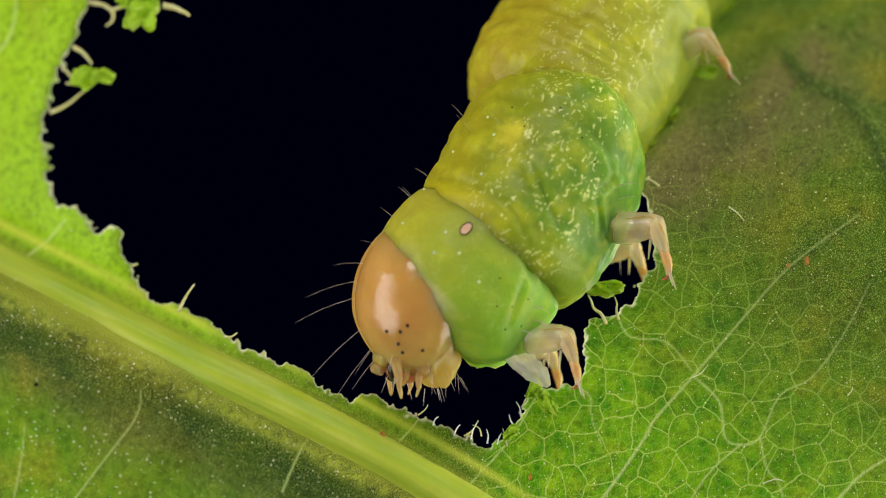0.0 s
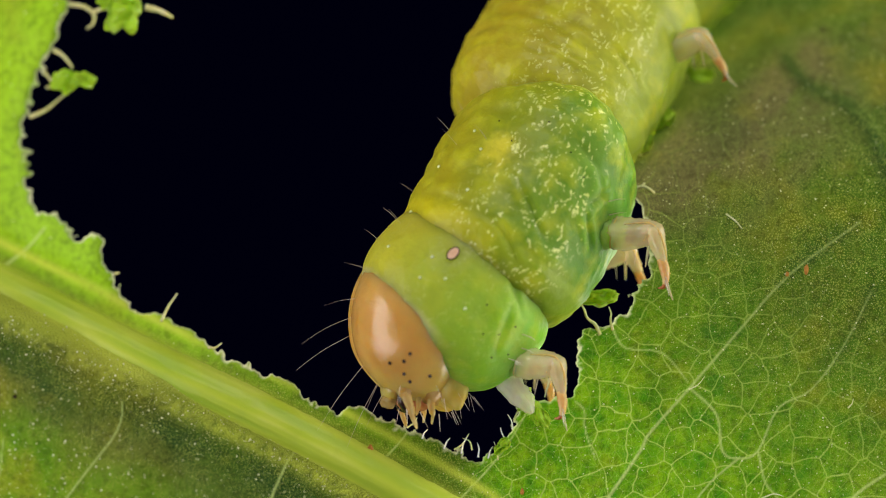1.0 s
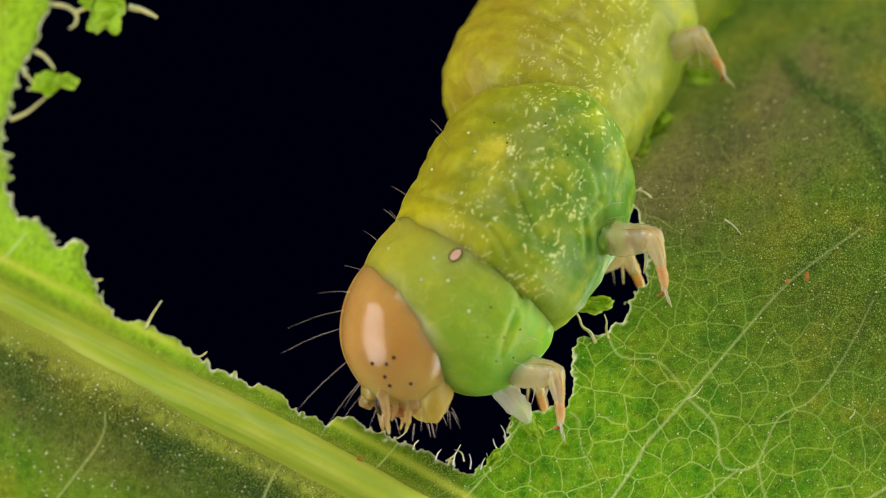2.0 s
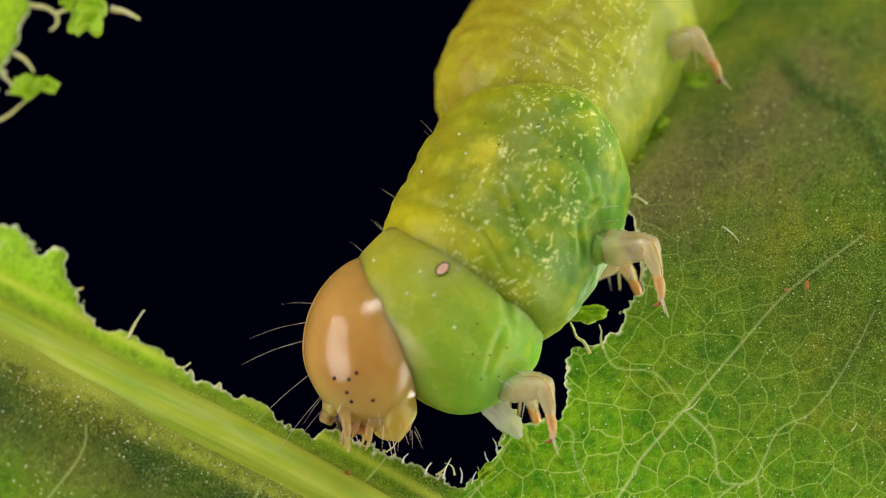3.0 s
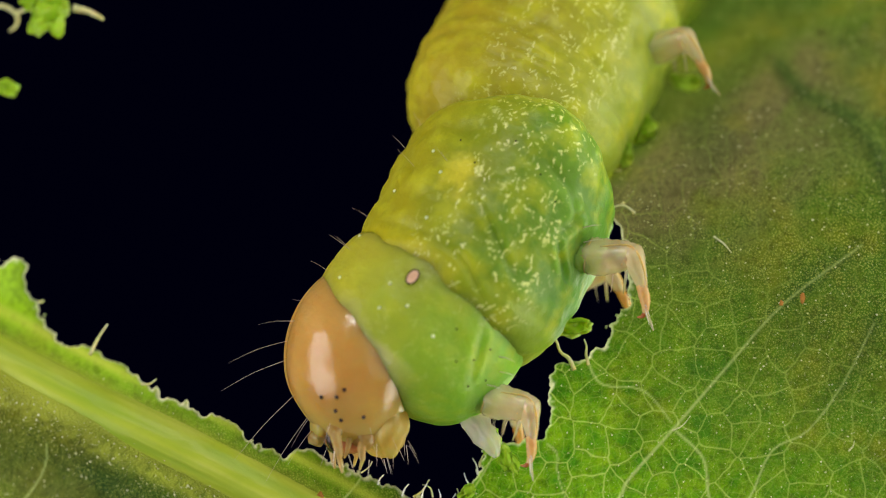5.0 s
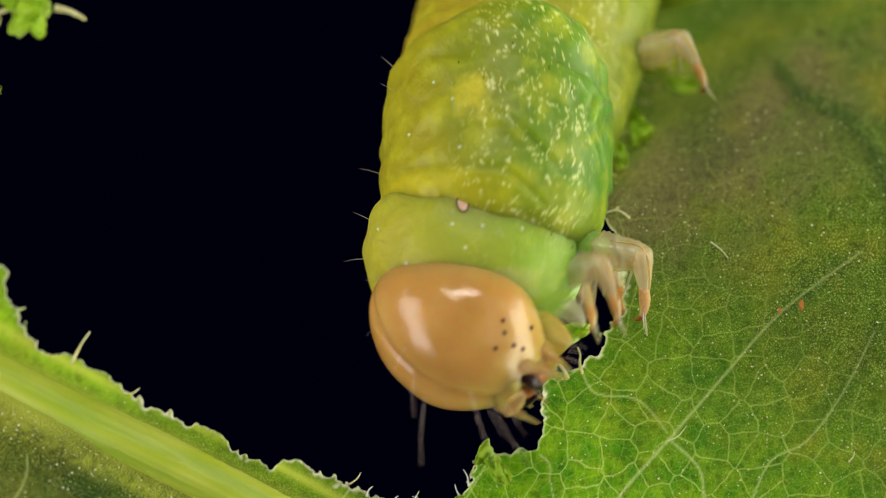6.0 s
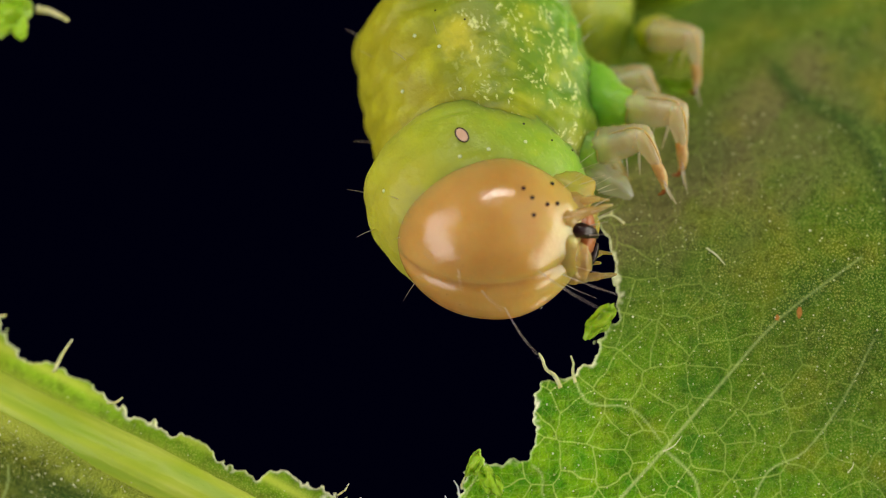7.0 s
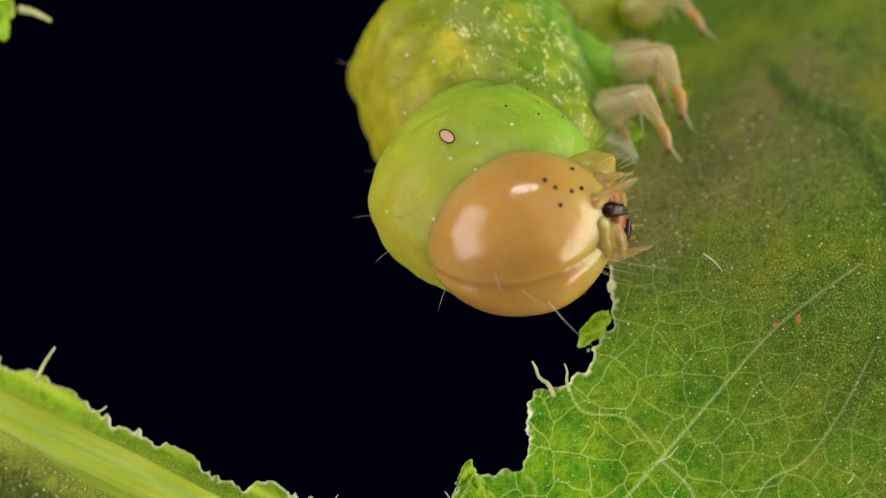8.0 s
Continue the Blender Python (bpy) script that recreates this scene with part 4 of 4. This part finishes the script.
pore(COLLAR, side_point(COLLAR, -0.70, 0.34, -1))
for way in ((-1.2, -0.7, -0.3), (-0.6, -1.2, -0.35), (-0.3, -1.3, -0.1), (-1.2, -0.3, 0.3), (0.2, -1.3, -0.2), (-0.7, -1.2, 0.0)):
    wart(COLLAR, way, 0.038)
for way in ((-1.2, -1.0, 0.4), (-1.4, -0.7, -0.3), (-0.9, -1.3, -0.6), (-1.0, -1.2, 0.1)):
    wart(SECOND, way, 0.038)
for x, z in ((0.95, -0.35), (1.20, -0.10), (1.45, -0.55), (1.30, 0.25), (0.55, 0.10), (1.62, -0.20)):
    part("dark_speck", lump(side_point(COLLAR, x, z, -1), (0.022, 0.022, 0.022), 6, 8), DARK, COLLAR)
for x, z in ((1.75, 0.10), (1.55, 0.30), (1.70, -0.25)):
    p = side_point(COLLAR, x, z, -1)
    bristle(COLLAR, p, (0.9, -0.7, 0.5), 0.42, 0.2, 0.011)
for x, z in ((1.55, 0.55), (1.70, 0.35)):
    p = side_point(SECOND, x, z, -1)
    bristle(SECOND, p, (0.8, -0.6, 0.7), 0.45, 0.2, 0.011)
for x, z in ((-0.9, 0.55), (-1.3, 0.9), (0.3, 0.9), (-0.4, 1.3), (0.8, 0.6)):
    part("dark_speck", lump(side_point(SECOND, x, z, -1), (0.02, 0.02, 0.02), 6, 8), DARK, SECOND)
for ring, ways in ((COLLAR, ((-1.5, -0.2, -0.3), (-1.4, 0.3, 0.2), (-1.2, 0.2, 0.7), (-1.4, -0.5, 0.1), (-1.2, 0.5, -0.6))),
                   (SECOND, ((-1.5, -0.3, 0.4), (-1.3, -0.8, 0.1), (-1.4, 0.3, -0.5), (-1.0, -1.2, 0.3), (-1.5, 0.1, 0.9)))):
    for way in ways:
        p, n = skin_point(ring, way)
        bristle(ring, p, n + Vector((0, -0.3, 0.1)), 0.3 + 0.4 * abs(way[1]), 0.1)


# ---- a loose scrap at the border that the caterpillar pushes aside ----
LOOSE = tagged(scrap(0, 0, (0.34, 0.17), -5, 15.0), "small torn green leaf scrap hanging at the eaten edge", "leaf scrap")


def motions():
    for ob, rows in ((HEAD_PART, HEAD_ROWS), (COLLAR, COLLAR_ROWS), (SECOND, SECOND_ROWS), (THIRD, THIRD_ROWS), (REAR, REAR_ROWS), (LAST, LAST_ROWS)):
        walk(ob, [(t, place(*values)) for t, *values in rows])
    walk(LOOSE, [(t, Matrix.Translation(at(u, v, w)) @ pose(0, 0, 0, 0, roll, 0)) for t, u, v, w, roll in LOOSE_ROWS])
    for ob, rows, near, later, spin in ((LEG_A, LEG_A_ROWS, 1.5, -1.3, -12), (LEG_B, LEG_B_ROWS, 1.7, -0.6, -10), (LEG_C, LEG_C_ROWS, -1.4, -2.6, -20), (FAR_A, FAR_A_ROWS, -0.7, -1.8, 0), (FAR_B, FAR_B_ROWS, -0.7, -1.0, 0)):
        walk(ob, [(t, place(u, v, near + (later - near) * min(max((t - 5.8) / 1.7, 0), 1), spin, 0, roll)) for t, u, v, roll in rows])


# seconds, right, up, near, roll
LOOSE_ROWS = [(0, 3.64, -0.88, 0.1, 0), (5.8, 3.58, -0.84, 0.1, 0), (6, 3.66, -0.79, 0.1, -10), (6.2, 4.06, -0.44, 0.15, -60), (6.5, 4.42, -0.51, 0.15, -40), (7, 4.35, -0.41, 0.1, -40), (8, 4.35, -0.41, 0.1, -40)]
# seconds, right, up, near, spin, tilt, roll
HEAD_ROWS = [
    (0, -0.63, -1.15, 1.3, 8, 0, 2), (0.5, -0.38, -1.49, 1.3, 8, 0, -2), (1, -0.42, -1.50, 1.3, 8, 0, -8), (1.5, -0.06, -1.74, 1.3, 5, 0, -6),
    (2.8, -1.04, -0.73, 1.3, 5, 0, 12), (3, -0.88, -1.50, 1.3, 5, 0, 4), (3.5, -0.84, -1.63, 1.3, 5, 0, 4), (4, -0.75, -1.60, 1.3, 5, 0, 2),
    (4.5, -0.58, -2.07, 1.3, 6, 0, 0), (4.7, -0.69, -1.84, 1.3, 6, 0, 0), (5.8, 0.54, -0.88, 1.6, 18, 0, -30), (5.9, 1.08, -0.80, 1.8, 26, 0, -46),
    (6, 1.62, -0.76, 1.9, 36, 0, -60), (6.2, 1.79, -0.36, 1.7, 40, 0, -70), (6.5, 2.27, 0.20, 1.6, 42, 0, -80), (7, 2.46, 1.14, 1.5, 48, 0, -95),
    (7.5, 2.90, 0.98, 1.4, 46, 0, -101), (8, 3.14, 1.34, 1.4, 46, 0, -106)]
COLLAR_ROWS = [
    (0, 0.58, -0.48, 1.15, 0, -8, 45), (0.5, 0.53, -0.79, 1.15, 0, -8, 48), (1, 0.50, -0.83, 1.15, 0, -8, 46), (1.5, 0.72, -0.90, 1.15, 0, -8, 43),
    (2.8, 0.75, -0.37, 1.15, 0, -8, 50), (3, 0.65, -0.84, 1.15, 0, -8, 47), (3.5, 0.58, -0.83, 1.15, 0, -8, 45), (4, 0.51, -0.87, 1.15, 0, -8, 43),
    (4.5, 0.61, -1.16, 1.15, 0, -8, 40), (4.7, 0.59, -0.98, 1.15, 0, -8, 40), (5.8, 1.24, 0.19, 1.1, 15, -15, 8), (6, 1.82, 0.70, 0.9, 22, -20, -13),
    (6.2, 1.94, 0.96, 0.7, 28, -22, -24), (6.5, 2.01, 1.33, 0.5, 32, -22, -32), (7, 2.01, 1.93, 0.3, 35, -22, -36), (7.5, 2.24, 1.81, 0.2, 32, -22, -45),
    (8, 2.26, 2.17, 0.1, 30, -22, -50)]
SECOND_ROWS = [
    (0, 2.02, 1.29, 0.5, 0, -16, 29), (0.5, 1.92, 1.10, 0.5, 0, -16, 29), (1, 1.93, 1.10, 0.5, 0, -16, 29), (1.5, 1.98, 1.10, 0.5, 0, -16, 29),
    (3, 1.98, 1.20, 0.5, 0, -16, 29), (3.5, 1.95, 1.20, 0.5, 0, -16, 29), (4, 1.88, 1.05, 0.5, 0, -16, 29), (4.5, 1.86, 0.96, 0.5, 0, -16, 29),
    (5.8, 2.20, 2.15, 0.45, 8, -12, 16), (6, 2.25, 2.78, 0.2, 15, -18, 4), (6.5, 2.06, 3.19, -0.4, 22, -22, -6), (7, 2.04, 3.82, -1.2, 25, -22, -12),
    (7.5, 2.24, 3.50, -1.5, 25, -22, -18), (8, 2.22, 3.71, -1.7, 25, -22, -22)]
THIRD_ROWS = [
    (0, 3.21, 4.33, -1.9, 0, -35, 30), (0.5, 3.05, 4.21, -1.9, 0, -35, 30), (1, 3.06, 4.21, -1.9, 0, -35, 30), (1.5, 3.05, 4.30, -1.9, 0, -35, 30),
    (3, 3.09, 4.30, -1.9, 0, -35, 30), (4, 3.14, 4.27, -1.9, 0, -35, 30), (4.5, 3.07, 4.21, -1.9, 0, -35, 30), (6, 2.83, 4.69, -2.4, 4, -35, 16),
    (6.5, 2.84, 5.55, -3.2, 8, -35, 8), (7, 2.81, 6.34, -4.2, 10, -35, 4), (7.5, 2.71, 6.13, -4.4, 10, -35, 0), (8, 2.65, 6.36, -4.6, 10, -35, -2)]
REAR_ROWS = [
    (0, 4.70, 6.70, -4.8, 0, -35, 45), (4.5, 4.58, 6.44, -4.8, 0, -35, 45), (6, 3.07, 6.84, -4.8, 0, -35, 15), (7, 3.16, 7.97, -4.8, 0, -35, 10), (8, 3.09, 8.02, -4.8, 0, -35, 10)]
LAST_ROWS = [
    (0, 5.39, 7.39, -7.5, 0, -30, 45), (4.5, 5.58, 7.22, -7.5, 0, -30, 45), (6, 5.60, 7.16, -7.5, 0, -30, 45), (8, 5.35, 7.30, -7.5, 0, -30, 45)]
# seconds, right, up, roll
LEG_A_ROWS = [
    (0, 3.76, 0.45, 1), (1.5, 3.86, 0.52, 4), (3, 3.89, 0.51, 4), (4.5, 3.82, 0.48, 2), (4.7, 3.77, 0.51, 2), (6, 4.09, 0.82, 15),
    (6.2, 4.01, 1.80, 7), (6.5, 4.53, 2.84, 8), (7, 4.85, 3.56, 12), (7.5, 4.43, 3.99, -1), (8, 4.68, 4.37, -3)]
LEG_B_ROWS = [
    (0, 1.82, -1.99, 2), (0.5, 1.72, -2.24, 6), (1, 1.78, -2.24, 10), (1.5, 1.90, -2.21, 12), (3, 1.78, -2.28, 7), (3.5, 1.78, -2.31, 8),
    (4, 1.79, -2.27, 9), (4.5, 1.81, -2.30, 8), (4.7, 1.83, -2.26, 9), (5.8, 2.77, -1.15, 38), (6, 3.34, 0.39, -2), (6.2, 3.69, 1.06, -5),
    (6.5, 3.94, 1.94, -12), (7, 4.25, 2.80, -8), (7.5, 4.04, 3.00, -14), (8, 4.36, 3.52, -12)]
LEG_C_ROWS = [
    (0, 5.08, 4.39, -17), (4.5, 5.02, 4.55, -13), (6, 5.01, 4.53, -11), (6.5, 5.01, 4.65, -7), (7, 5.27, 4.92, 12), (7.5, 4.90, 5.14, -32), (8, 4.99, 5.35, -25)]
FAR_A_ROWS = [
    (0, 3.39, -0.05, -3), (4.5, 3.46, 0.09, -11), (6, 3.55, 0.39, -5), (6.5, 4.15, 2.79, -9), (8, 4.42, 4.43, -9)]
FAR_B_ROWS = [
    (0, 1.51, -2.24, -0), (4.5, 1.46, -2.41, -0), (4.7, 1.50, -2.37, -0), (5.8, 2.45, -1.15, 30), (6, 3.02, 0.17, 1), (6.5, 3.62, 1.73, -12), (8, 3.81, 3.50, -5)]
motions()
